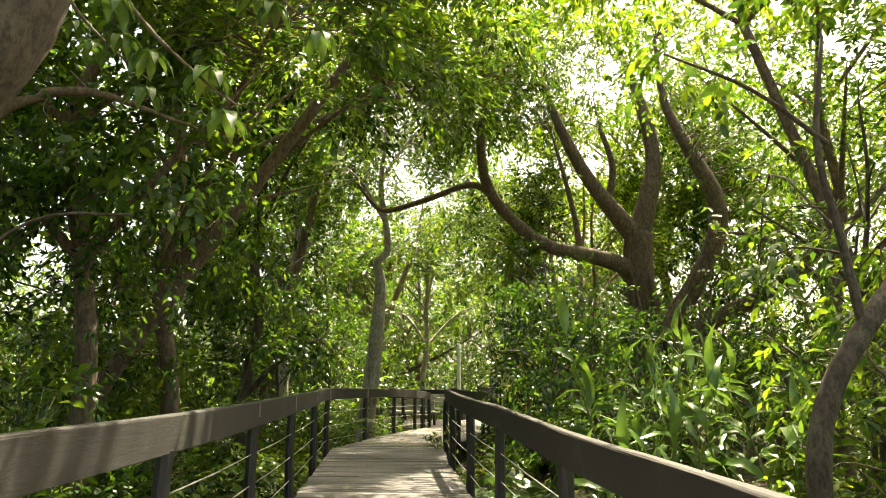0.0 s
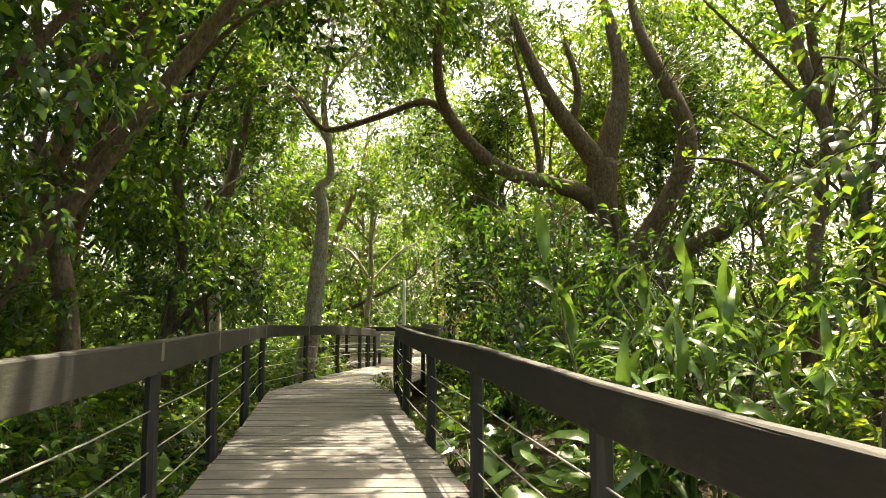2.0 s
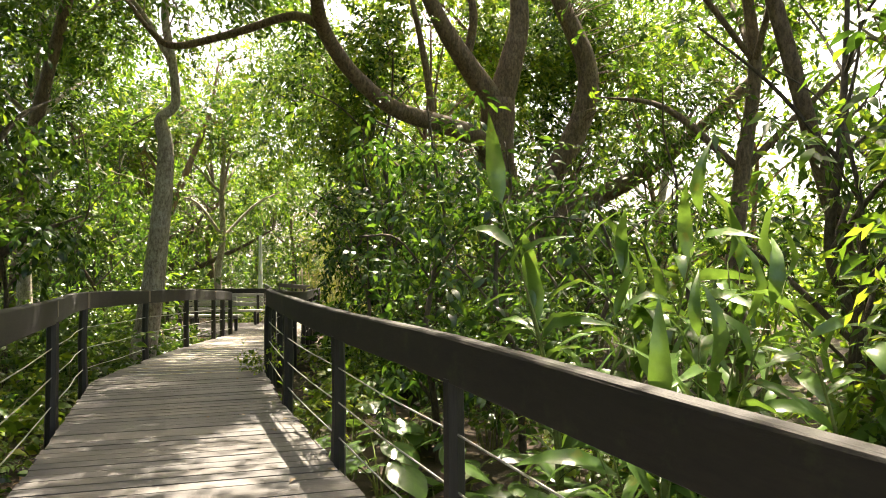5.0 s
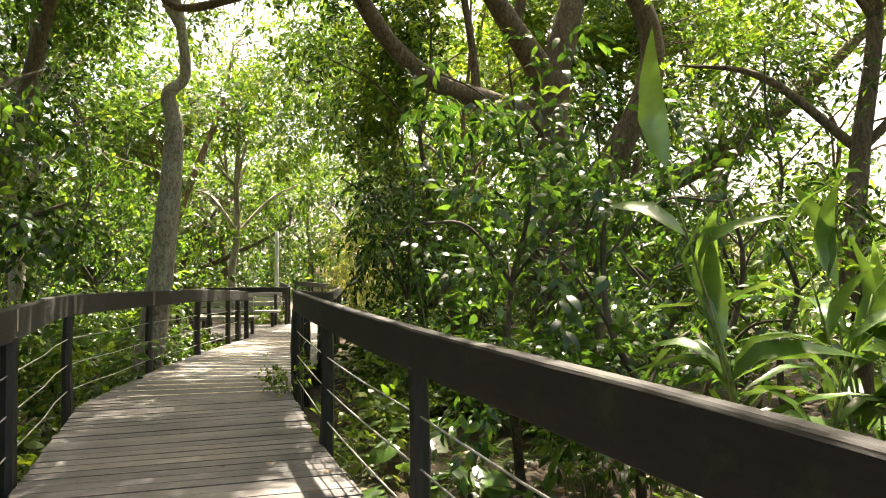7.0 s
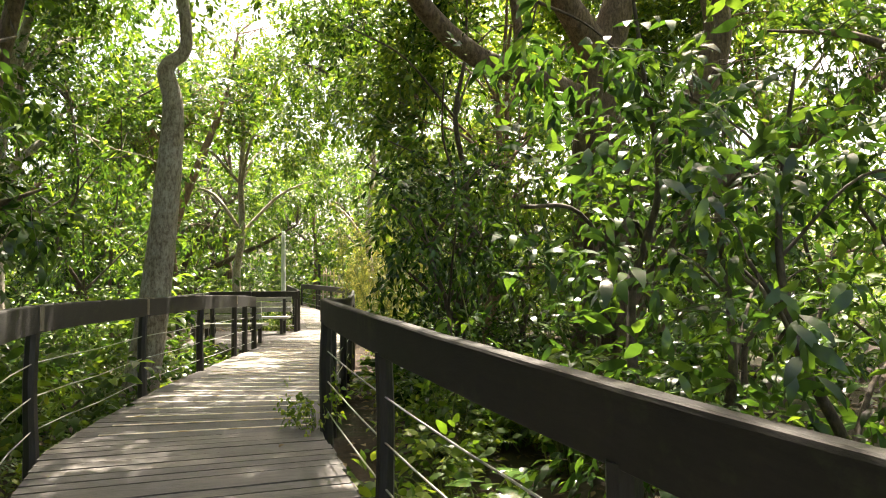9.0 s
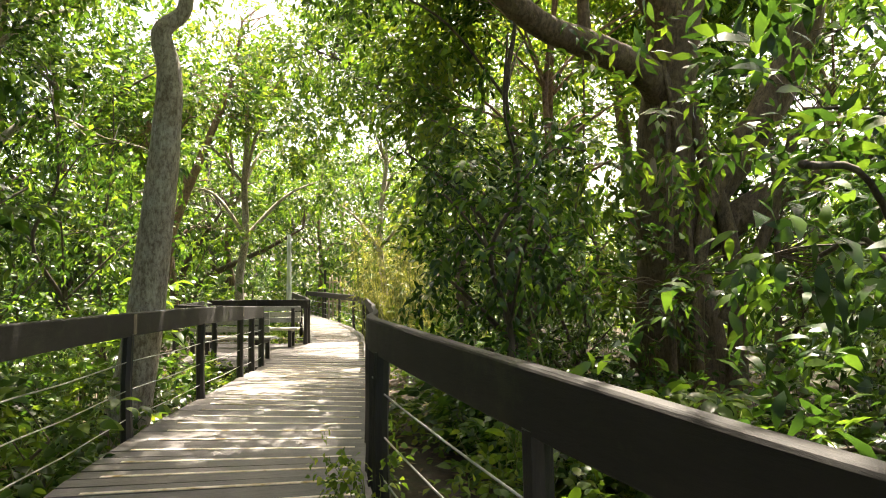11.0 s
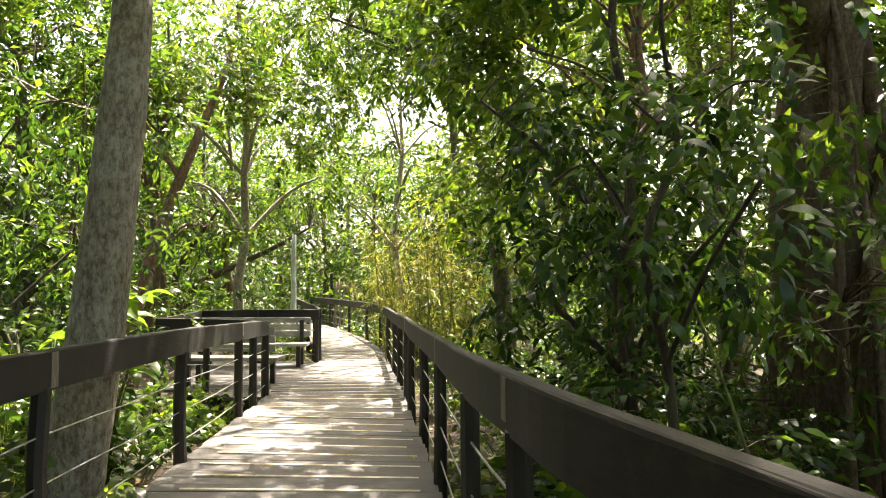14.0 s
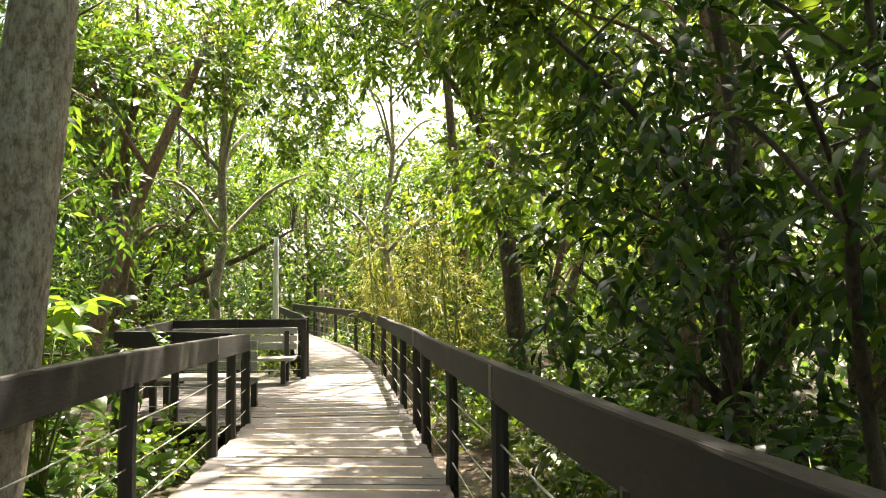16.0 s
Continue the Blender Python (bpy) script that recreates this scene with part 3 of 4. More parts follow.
fig = tree("fig_tree", "huge spreading tree with fluted brown trunk and thick limbs", [
    [(5.7, 18.3, -0.8, 0.95), (5.55, 18.2, 0.2, 0.66), (5.3, 18.0, 1.6, 0.5), (5.05, 17.8, 2.9, 0.43), (4.95, 17.5, 4.2, 0.38), (4.95, 17.35, 5.2, 0.36)],
    [(4.95, 17.35, 5.0, 0.30), (5.2, 17.2, 6.0, 0.25), (5.4, 17.2, 7.0, 0.2), (5.2, 17.2, 8.4, 0.15), (4.6, 17.4, 10.5, 0.05)],
    [(4.95, 17.35, 5.0, 0.28), (4.4, 17.2, 5.6, 0.22), (3.7, 17.1, 6.5, 0.17), (3.2, 17.0, 7.4, 0.14), (2.8, 17.0, 8.4, 0.1), (2.3, 17.0, 10, 0.04)],
    [(4.2, 17.2, 5.9, 0.1), (4.3, 17.0, 6.8, 0.085), (4.0, 16.9, 7.8, 0.06)],
    [(5.0, 17.6, 3.9, 0.26), (4.5, 17.3, 4.3, 0.22), (3.6, 17.0, 4.5, 0.19), (2.65, 16.8, 4.68, 0.165), (1.8, 16.5, 5.17, 0.145), (1.15, 15.9, 5.75, 0.13), (0.9, 15.2, 6.2, 0.11),
     (0.85, 14.7, 6.9, 0.09), (0.98, 14.6, 7.9, 0.07), (0.6, 14.4, 9.2, 0.03)],
    [(1.1, 15.8, 5.8, 0.09), (0.6, 15.9, 6.0, 0.075), (-0.35, 16.5, 5.82, 0.07), (-1.35, 16.9, 5.62, 0.065), (-1.75, 16.9, 5.8, 0.05), (-2.2, 17.0, 6.4, 0.03)],
    [(3.4, 17.0, 4.6, 0.09), (3.3, 16.9, 5.3, 0.07), (3.05, 16.7, 6.3, 0.06), (2.7, 16.5, 7.5, 0.03)],
    [(5.25, 17.9, 2.2, 0.3), (6.2, 17.4, 3.6, 0.25), (6.85, 17.1, 5.0, 0.23), (6.85, 17.0, 6.0, 0.21), (6.3, 17.0, 7.2, 0.17), (5.7, 17.0, 8.6, 0.1), (5.5, 16.8, 10.2, 0.04)],
    [(5.3, 17.9, 1.9, 0.26), (6.6, 17.0, 2.9, 0.21), (7.6, 16.2, 3.5, 0.17), (8.8, 15.4, 4.6, 0.13), (10.2, 14.6, 6.2, 0.05)],
    [(5.2, 17.4, -0.5, 0.16), (5.15, 17.3, 0.8, 0.11), (5.35, 17.3, 2.4, 0.10), (5.9, 17.2, 3.4, 0.09)],
    [(5.9, 17.5, -0.5, 0.2), (5.9, 17.4, 1.0, 0.13), (5.7, 17.3, 2.2, 0.12), (5.3, 17.3, 3.4, 0.10), (5.0, 17.2, 4.4, 0.07)],
    [(5.6, 17.3, 1.0, 0.09), (6.2, 17.1, 2.3, 0.08), (6.5, 16.9, 3.6, 0.07)],
    [(4.75, 17.2, -0.5, 0.07), (4.72, 17.2, 1.0, 0.05), (4.75, 17.25, 2.6, 0.045), (4.7, 17.2, 4.1, 0.04)],
    [(5.05, 17.05, -0.5, 0.06), (5.0, 17.1, 1.2, 0.045), (4.9, 17.15, 3.0, 0.04), (4.6, 17.1, 4.4, 0.03)],
    [(6.3, 17.2, -0.5, 0.06), (6.35, 17.1, 1.4, 0.04), (6.3, 17.1, 3.4, 0.035)],
    [(3.3, 16.9, 4.6, 0.015), (3.32, 16.9, 3.6, 0.012), (3.28, 16.95, 2.4, 0.008)]],
    [(5.2, 18.4, 10.2, 4.2, 3.6, 2.0, 900), (4.6, 19.2, 12.2, 3.2, 2.4, 1.2, 330), (2.4, 17.6, 10.8, 2.6, 2.0, 1.2, 260), (2.2, 16.8, 8.8, 2.6, 2.4, 1.4, 380), (8.4, 16.2, 7.2, 2.6, 2.6, 1.7, 420), (0.6, 14.6, 8.4, 2.0, 2.2, 1.1, 280),
     (3.2, 15.4, 3.2, 1.0, 1.2, 0.9, 170), (5.8, 16.2, 4.4, 1.3, 1.1, 0.7, 150), (3.9, 16.3, 1.5, 0.9, 0.8, 0.9, 120), (6.6, 16.6, 1.8, 1.1, 0.7, 1.0, 130), (7.6, 15.6, 4.6, 1.5, 1.4, 1.0, 170), (8.0, 19.6, 6.0, 2.0, 1.6, 1.8, 230), (6.6, 19.4, 7.6, 1.8, 1.4, 1.4, 170), (9.2, 19.6, 7.6, 2.2, 1.8, 2.2, 260), (7.4, 21.0, 4.6, 1.8, 1.4, 1.6, 190)],
    LEAF_MID, BARK_BROWN, 0.16, 0.38, gap=0.9, seed=5, sides=14, lump=0.05, flutes=9, plain=True)
bm = bmesh.new()
bmesh.ops.create_uvsphere(bm, u_segments=18, v_segments=10, radius=1.0)
for v in bm.verts:
    v.co = v.co * (1 + 0.1 * math.sin(5 * v.co.x + 3 * v.co.z) * math.cos(4 * v.co.z))
bm.transform(Matrix.Translation((4.8 - 5.7, 17.44 - 18.3, 3.08 + 0.8)) @ Matrix.Rotation(radians(-36), 4, "Z") @ Matrix.Diagonal((0.2, 0.07, 0.26, 1)))
scar = bpy.data.meshes.new("branch_scar")
bm.to_mesh(scar)
bm.free()
scar.materials.append(PALE_WOOD)
put("branch_scar", scar, fig, "pale healed scar of a cut branch")
tree("leaning_tree", "brown tree leaning out beside the handrail", [
    [(2.68, 5.2, -0.6, 0.105), (2.68, 5.2, 0.4, 0.092), (2.71, 5.2, 1.0, 0.085), (2.86, 5.2, 1.45, 0.082), (3.14, 5.2, 1.87, 0.08), (3.62, 5.25, 2.45, 0.074), (4.1, 5.3, 3.2, 0.065), (4.25, 5.4, 4.4, 0.05), (4.1, 5.5, 5.6, 0.03)],
    [(3.12, 5.2, 1.9, 0.04), (3.02, 5.2, 2.6, 0.032), (2.92, 5.2, 3.3, 0.028), (3.05, 5.2, 4.2, 0.015)],
    [(3.0, 5.2, 3.3, 0.022), (2.4, 5.1, 3.7, 0.016), (1.7, 5.0, 3.95, 0.008)]],
    [(4.0, 5.5, 5.5, 1.4, 1.2, 0.8, 130), (2.3, 5.3, 4.4, 0.9, 0.8, 0.4, 60), (3.5, 6.2, 2.7, 0.8, 0.9, 0.7, 60)], LEAF_MID, BARK_DARK, 0.16, seed=8)
tree("red_barked_tree", "reddish-brown slim tree behind the bench platform", [
    [(-3.6, 30.5, -0.6, 0.2), (-3.3, 30.6, 1.2, 0.17), (-2.7, 30.8, 3.4, 0.14), (-1.9, 30.8, 5.6, 0.11), (-1.2, 31.0, 7.6, 0.07), (-0.9, 31, 9.5, 0.03)],
    [(-2.4, 30.8, 4.4, 0.08), (-3.4, 30.6, 6.0, 0.05), (-4.2, 30.5, 7.4, 0.02)]],
    [(-1.8, 31, 7.6, 2.0, 2.0, 1.8, 260), (-3.8, 30.5, 6.4, 1.8, 1.8, 1.8, 240), (0.6, 31.5, 6.4, 2.0, 2.0, 1.4, 220), (0.2, 30.5, 9.4, 2.6, 2.4, 1.4, 240)], LEAF_LIGHT, BARK_RED, 0.18, seed=9, plain=True)
tree("overhanging_tree", "thick dark limb of a tree beside the start of the boardwalk", [
    [(-3.8, 3.3, -0.6, 0.36), (-3.4, 3.2, 1.2, 0.30), (-2.75, 3.05, 2.25, 0.25), (-2.2, 3.0, 2.9, 0.23), (-1.97, 3.0, 3.4, 0.21), (-1.8, 2.9, 4.2, 0.18), (-1.2, 2.7, 5.6, 0.1)]],
    # the second lobe is added above the view to shade the right rail
    [(-1.2, 3.4, 6.2, 2.0, 2.0, 0.8, 160), (-2.4, 3.9, 6.3, 1.9, 2.2, 0.7, 220), (-0.6, 5.6, 6.9, 1.6, 1.6, 0.6, 120)], LEAF_LIGHT, BARK_DARK, 0.17, seed=10, plain=True)
tree("dark_limbed_tree", "dark low tree with arching bare limbs behind the platform", [
    [(-2.6, 37.0, -0.6, 0.2), (-2.7, 37.0, 0.8, 0.17), (-2.3, 37.0, 1.6, 0.14), (-1.2, 37.0, 2.2, 0.11), (0.2, 37.0, 2.9, 0.08), (1.4, 36.5, 3.6, 0.03)],
    [(-2.7, 37, 0.6, 0.14), (-3.0, 36.8, 1.8, 0.12), (-2.4, 36.6, 3.0, 0.08), (-1.6, 36.4, 4.2, 0.04)],
    [(-2.6, 37, 0.3, 0.13), (-4.0, 36.8, 1.6, 0.1), (-5.2, 36.5, 3.2, 0.05)]],
    [(-2.4, 36.8, 4.6, 2.2, 1.6, 1.2, 240), (-5.0, 36.4, 4.0, 1.6, 1.4, 1.2, 160), (1.0, 36.8, 4.4, 1.4, 1.2, 1.0, 130)], LEAF_MID, BARK_DARK, 0.2, seed=12, plain=True)

# tall trees whose crowns close over the walk
tree("canopy_tree", "tall tree with leafy limbs reaching over the boardwalk", [
    [(-4.9, 11.8, -0.6, 0.12), (-4.8, 11.8, 1.5, 0.1), (-4.3, 11.6, 3.4, 0.09), (-3.5, 11.4, 5.4, 0.07), (-2.7, 11.2, 7.6, 0.04)],
    [(-4.1, 11.6, 3.8, 0.05), (-2.4, 10.8, 5.2, 0.04), (-1.0, 10.0, 5.9, 0.03)], [(-3.6, 11.4, 5.2, 0.05), (-1.8, 12.2, 6.4, 0.035), (-0.6, 13.0, 7.0, 0.02)],
    [(-4.3, 11.6, 3.4, 0.05), (-3.1, 9.4, 5.0, 0.035), (-2.0, 7.6, 5.6, 0.02)]],
    [(-1.2, 10.0, 5.9, 1.7, 1.7, 0.7, 190), (-0.6, 13.0, 6.9, 1.8, 1.8, 0.8, 210), (-2.0, 7.4, 5.6, 1.6, 1.7, 0.7, 180), (-2.7, 11.2, 7.8, 2.4, 2.4, 1.1, 260), (0.4, 8.6, 6.6, 1.8, 2.0, 0.7, 180)],
    LEAF_MID, BARK_BROWN, 0.17, 0.4, gap=1.1, seed=14, sides=8, plain=True)
tree("canopy_tree", "green-leaved tree leaning over the far boardwalk", [
    [(4.4, 25.2, -0.6, 0.2), (4.3, 25.2, 1.5, 0.17), (4.0, 25.2, 3.6, 0.14), (3.6, 25.3, 5.6, 0.1), (3.4, 25.4, 8.0, 0.05)],
    [(4.1, 25.2, 3.4, 0.08), (3.2, 24.6, 4.8, 0.06), (2.0, 24.0, 5.8, 0.03)], [(3.7, 25.3, 5.2, 0.08), (2.4, 26.0, 6.6, 0.05), (1.0, 26.8, 7.4, 0.02)],
    # the last limb and the last lobe are added to shade the left rail
    [(4.2, 25.2, 2.8, 0.07), (3.6, 23.4, 4.2, 0.05), (2.9, 21.6, 5.0, 0.02)], [(3.6, 25.3, 5.6, 0.07), (2.0, 24.0, 8.0, 0.05), (0.6, 22.6, 9.4, 0.02)]],
    [(2.4, 24.0, 5.7, 1.5, 1.7, 0.9, 150), (1.2, 26.6, 7.2, 1.9, 1.9, 1.0, 160), (2.6, 21.4, 5.2, 1.5, 1.7, 0.9, 160), (3.4, 25.4, 8.2, 2.4, 2.4, 1.2, 170), (3.4, 23.2, 3.6, 1.0, 1.5, 0.9, 100), (0.6, 22.5, 9.5, 2.4, 2.2, 0.8, 220)],
    LEAF_MID, BARK_DARK, 0.19, 0.36, gap=1.0, seed=15, sides=8, plain=True)


def shade_tree(x, y, h, r, lean, reach, seed, leaf, label, per=150):
    """A tall tree whose flat crown spreads high above the walk, added to dapple the sun and fill sky gaps."""
    g = np.random.default_rng(seed)
    z = zground(x, y)
    trunk = [(x, y, z - 0.4, r * 1.4)] + [(x + lean[0] * f, y + lean[1] * f, z + h * f, r * (1 - 0.6 * f)) for f in (0.15, 0.35, 0.55, 0.75)]
    limbs, blobs = [trunk], []
    b = trunk[-1]
    for k in range(7):
        a = k * 6.28 / 7 + g.normal(0, 0.25)
        d = reach * g.uniform(0.5, 1.0)
        e = (b[0] + math.cos(a) * d, b[1] + math.sin(a) * d, z + h * g.uniform(0.86, 1.06), 0.015)
        limbs.append([(*b[:3], b[3] * 0.7), ((b[0] + e[0]) / 2 + g.normal(0, 0.2), (b[1] + e[1]) / 2 + g.normal(0, 0.2), b[2] + (e[2] - b[2]) * 0.6, b[3] * 0.4), e])
        blobs.append((e[0], e[1], e[2], reach * 0.42, reach * 0.42, 0.8, per))
        blobs.append(((b[0] + e[0]) / 2, (b[1] + e[1]) / 2, e[2] + 0.3, reach * 0.35, reach * 0.35, 0.6, per * 0.7))
    return tree("canopy_tree", label, limbs, blobs, leaf, BARK_BROWN, 0.19, 0.42, gap=0.75, seed=seed, sides=8, twigs=0.1, plain=True)


# added crowns, mostly above the view, that break the sun into dapples
shade_tree(7.3, 10.4, 9.6, 0.13, (-3.4, -0.3), 3.8, 701, LEAF_LIGHT, "added tall tree with a high bright green crown shading the boardwalk", 85)
shade_tree(7.8, 22.6, 10.5, 0.2, (-1.0, 0.4), 4.8, 702, LEAF_LIGHT, "tall tree with a sunlit crown behind the great tree", 95)
shade_tree(-4.6, 17.0, 11.5, 0.15, (2.2, 1.0), 4.6, 703, LEAF_MID, "added tall slim tree with a high shading crown over the bend", 150)
shade_tree(5.6, 31.0, 10.5, 0.17, (-1.2, -0.8), 4.6, 704, LEAF_MID, "tall tree with a high crown beside the far boardwalk", 90)
shade_tree(-5.6, 9.3, 10.0, 0.14, (6.2, 1.4), 3.8, 705, LEAF_LIGHT, "added leaning tree with a thin high crown shading the boardwalk", 150)


# ---- the wood around ----
def wild_limbs(g, h, r, lean, forks, low=0.3):
    dx, dy = lean
    trunk = [(0, 0, -0.6, r * 1.35)]
    for k in range(1, 7):
        f = k / 6
        trunk.append((dx * f + g.normal(0, 0.12), dy * f + g.normal(0, 0.12), h * f, r * (1 - 0.8 * f)))
    limbs = [trunk]
    ends = []
    for k in range(forks):
        f = low + (0.9 - low) * (k + g.uniform(0, 1)) / forks
        i = int(f * 6)
        a = k * 2.4 + g.normal(0, 0.4)
        n = g.uniform(1.3, 2.6) * h / 9
        b = np.array(trunk[i])
        mid = (b[0] + math.cos(a) * n * 0.5, b[1] + math.sin(a) * n * 0.5, b[2] + n * 0.5, b[3] * 0.45)
        end = (b[0] + math.cos(a) * n, b[1] + math.sin(a) * n, b[2] + n * g.uniform(0.4, 1.0), 0.012)
        limbs.append([(*b[:3], b[3] * 0.6), mid, end])
        ends.append(end)
    return limbs, ends


def wood_tree(name, x, y, seed, h, r, leaf, bark, size, ratio, low, label, lobes, per_lobe, wide, group, category):
    g = np.random.default_rng(seed)
    limbs, ends = wild_limbs(g, h, r, (g.normal(0, 0.06 * h), g.normal(0, 0.06 * h)), lobes, low)
    k = h / 9 * wide
    blobs = [(e[0], e[1], e[2] + 0.1, g.uniform(1.2, 1.9) * k, g.uniform(1.2, 1.9) * k, g.uniform(0.7, 1.2) * k, per_lobe) for e in ends]
    t = limbs[0][-1]
    blobs.append((t[0], t[1], t[2], 1.9 * k, 1.9 * k, 1.1 * k, per_lobe * 1.3))
    if low < 0.12:
        blobs.append((0, 0, 0.7, 0.9, 0.9, 0.6, per_lobe))
    z = zground(x, y)
    limbs = [[(p[0] + x, p[1] + y, p[2] + z, p[3]) for p in l] for l in limbs]
    blobs = [(q[0] + x, q[1] + y, q[2] + z, *q[3:]) for q in blobs]
    near = edge(LEFT_ALL, y, 0) - 3.2 < x < edge(RIGHT, y, 0) + 3.4 and y < 25
    return tree(name, label, limbs, blobs, leaf, bark, size, ratio, 10, 0.42 if h > 5 else 0.36, gap=1.15, seed=seed, sides=6, twigs=0.12, plain=not near, category=category, group=group)


g = np.random.default_rng(99)
TREE_KINDS = [
    (8.5, 0.13, LEAF_DARK, BARK_DARK, 0.18, 0.42, 0.2, "dark-leaved forest tree with a thin trunk"),
    (9.5, 0.15, LEAF_MID, BARK_BROWN, 0.16, 0.46, 0.35, "tall forest tree with mid-green leaves"),
    (7.5, 0.10, LEAF_LIGHT, BARK_RED, 0.16, 0.46, 0.25, "young tree with bright yellow-green leaves"),
    (6.0, 0.08, LEAF_DARK, BARK_DARK, 0.145, 0.36, 0.15, "low dark-green tree with long leaves"),
    (10.5, 0.17, LEAF_MID, BARK_GREY, 0.17, 0.44, 0.4, "tall grey-barked forest tree")]
# (-7.2, 1.0) and (11.0, 11.0) stand unseen, only to cast shade
PLACES = [(-4.6, 6.0, 1), (-3.9, 10.2, 1), (-5.2, 12.2, 1), (-4.1, 14.4, 0), (-6.6, 16.0, 0), (-4.45, 20.0, 4), (-5.6, 23.5, 1), (-8.6, 9.0, 4), (-9.6, 13.0, 0), (-9.0, 20.0, 1),
          (-4.8, 26.8, 0), (-7.5, 28.0, 1), (-3.0, 34.5, 1), (-6.0, 36.0, 2), (-9.5, 32.0, 4), (5.6, 46.0, 1), (-12, 16.5, 4), (-4.2, 8.0, 1), (-6.4, 3.6, 0), (-7.2, 1.0, 1), (-0.7, 33.0, 4),
          (2.5, 17.2, 3), (5.6, 9.6, 3), (7.0, 12.6, 1), (7.6, 8.2, 2), (6.0, 6.6, 3), (9.0, 21.5, 0), (4.3, 21.2, 2), (6.4, 27.5, 2), (7.4, 28.5, 1), (4.8, 3.2, 2), (3.9, 33.4, 4),
          (6.4, 33.0, 2), (9.0, 35.0, 4), (11.5, 17.0, 2), (11.0, 11.0, 4), (-1.3, 38.2, 1), (6.0, 40.0, 3), (7.6, 43.0, 2), (-1.9, 42.0, 0), (-4.5, 45.0, 2), (1.4, 56.0, 1), (5.5, 53, 4),
          (-8.5, 44.0, 1), (-2.6, 48.0, 4), (3.3, 49.5, 1), (-3.4, 31.8, 1), (-3.5, 57.0, 4), (3.7, 19.4, 2),
          (9.4, 24.5, 4), (10.6, 19.4, 2), (12.4, 23.0, 4), (13.0, 14.4, 1)]
for i, (x, y, kind) in enumerate(PLACES):
    h, r, leaf, bark, size, ratio, low, label = TREE_KINDS[kind]
    s = g.uniform(0.88, 1.12)
    far = y > 28 or abs(x) > 8
    wood_tree("forest_tree", x, y, 400 + i, h * s, r * s, leaf, bark, size * (1.35 if far else 1.0), ratio, low, label, 9, 47 if far else 82, 1.05, "trees of the wood", "tree")
g = np.random.default_rng(123)
SAP_KINDS = [
    (4.2, 0.045, LEAF_DARK, BARK_DARK, 0.14, 0.34, "dense dark-green sapling with drooping leaves"),
    (3.4, 0.035, LEAF_MID, BARK_BROWN, 0.15, 0.42, "leafy green sapling in the undergrowth"),
    (4.8, 0.045, LEAF_MID, BARK_DARK, 0.18, 0.36, "slim sapling with long pointed leaves"),
    (3.0, 0.03, LEAF_LIGHT, BARK_BROWN, 0.14, 0.45, "bright green sapling catching the light")]
SAP_AT = [(1.75, 10.9), (2.6, 11.6), (3.6, 12.6), (2.4, 10.2), (4.7, 13.4), (3.4, 10.9)]
while len(SAP_AT) < 80:
    y = 4 + 42 * g.uniform() ** 1.1
    d = 1.35 + abs(g.normal(0, 1)) * 3.4
    right = g.uniform() < 0.5
    x = edge(RIGHT, y, 0) + d if right else edge(LEFT_ALL, y, 0) - d
    if not right and 21.0 < y < 30.5 and x > -3.6:
        continue
    if right and y > 19.5 and d < 2.8 or not right and 30 < y < 37.5 and x > -5:
        continue
    if right and y < 9.8 and x < 4.0 or 9.4 < y < 17 and 0.4 + 0.45 * (y - 11) < x < 6.5 and y > 9.9 + 0.9 * (x + 0.7) or (x - 5.2) ** 2 + (y - 17.4) ** 2 < 2.6 or (4.4 < x < 6.2 and 13.5 < y < 17):
        continue
    if any((x - a) ** 2 + (y - b) ** 2 < 0.9 for a, b in SAP_AT):
        continue
    SAP_AT.append((x, y))
for i, (x, y) in enumerate(SAP_AT):
    # mostly dark leaf colours on the right, standing in for missing canopy shade
    shade = i < 6 or x > 0 and 13 < y < 27
    h, r, leaf, bark, size, ratio, label = SAP_KINDS[0 if i < 6 else int(g.choice([0, 0, 0, 1])) if shade else int(g.choice([0, 0, 1, 2, 2, 3]))]
    s = g.uniform(0.75, 1.2) * (0.78 if i < 6 else 1.0)
    wood_tree("sapling", x, y, 600 + i, h * s, r, leaf, bark, size, ratio, 0.05, label, 7, 15 if shade else (20 if x > 0 else 30), 1.25, "saplings", "sapling")


# ---- undergrowth ----
def shrub(seed, h, w, leaf, size, ratio, n, label, count=8, upright=0.4):
    g = np.random.default_rng(seed)
    top = thing("shrub", label, "shrub", "undergrowth")
    lines, C, A = [], [], []
    for k in range(n):
        a, d = g.uniform(0, 6.28), g.uniform(0.15, 1) * w
        e = np.array([math.cos(a) * d, math.sin(a) * d, h * g.uniform(0.45, 1.0)])
        b = np.array([math.cos(a) * d * 0.2, math.sin(a) * d * 0.2, -0.15])
        m = (b + e) / 2 + np.array([0, 0, h * 0.12]) + g.normal(0, 0.05, 3)
        lines.append(tube([(*b, 0.008), (*m, 0.006), (*e, 0.003)], 3, 2))
        for f in (0.45, 0.7, 0.9):
            C.append(b + (e - b) * f + np.array([0, 0, h * 0.1]))
            A.append(np.array([math.cos(a + g.normal(0, 0.9)), math.sin(a + g.normal(0, 0.9)), upright + g.normal(0, 0.25)]))
    v, f = joined(lines)
    tagged(put("stem_growth", mesh_of("stem_growth", v, f, STEM, True), top), kind="stuff")
    pos, way, nrm, ln = sprays(g, np.array(C), np.array(A), count, size, 0.3, 0.35)
    put("foliage", leaf_mesh("foliage", pos, way, nrm, ln, ratio, leaf), top)
    return top


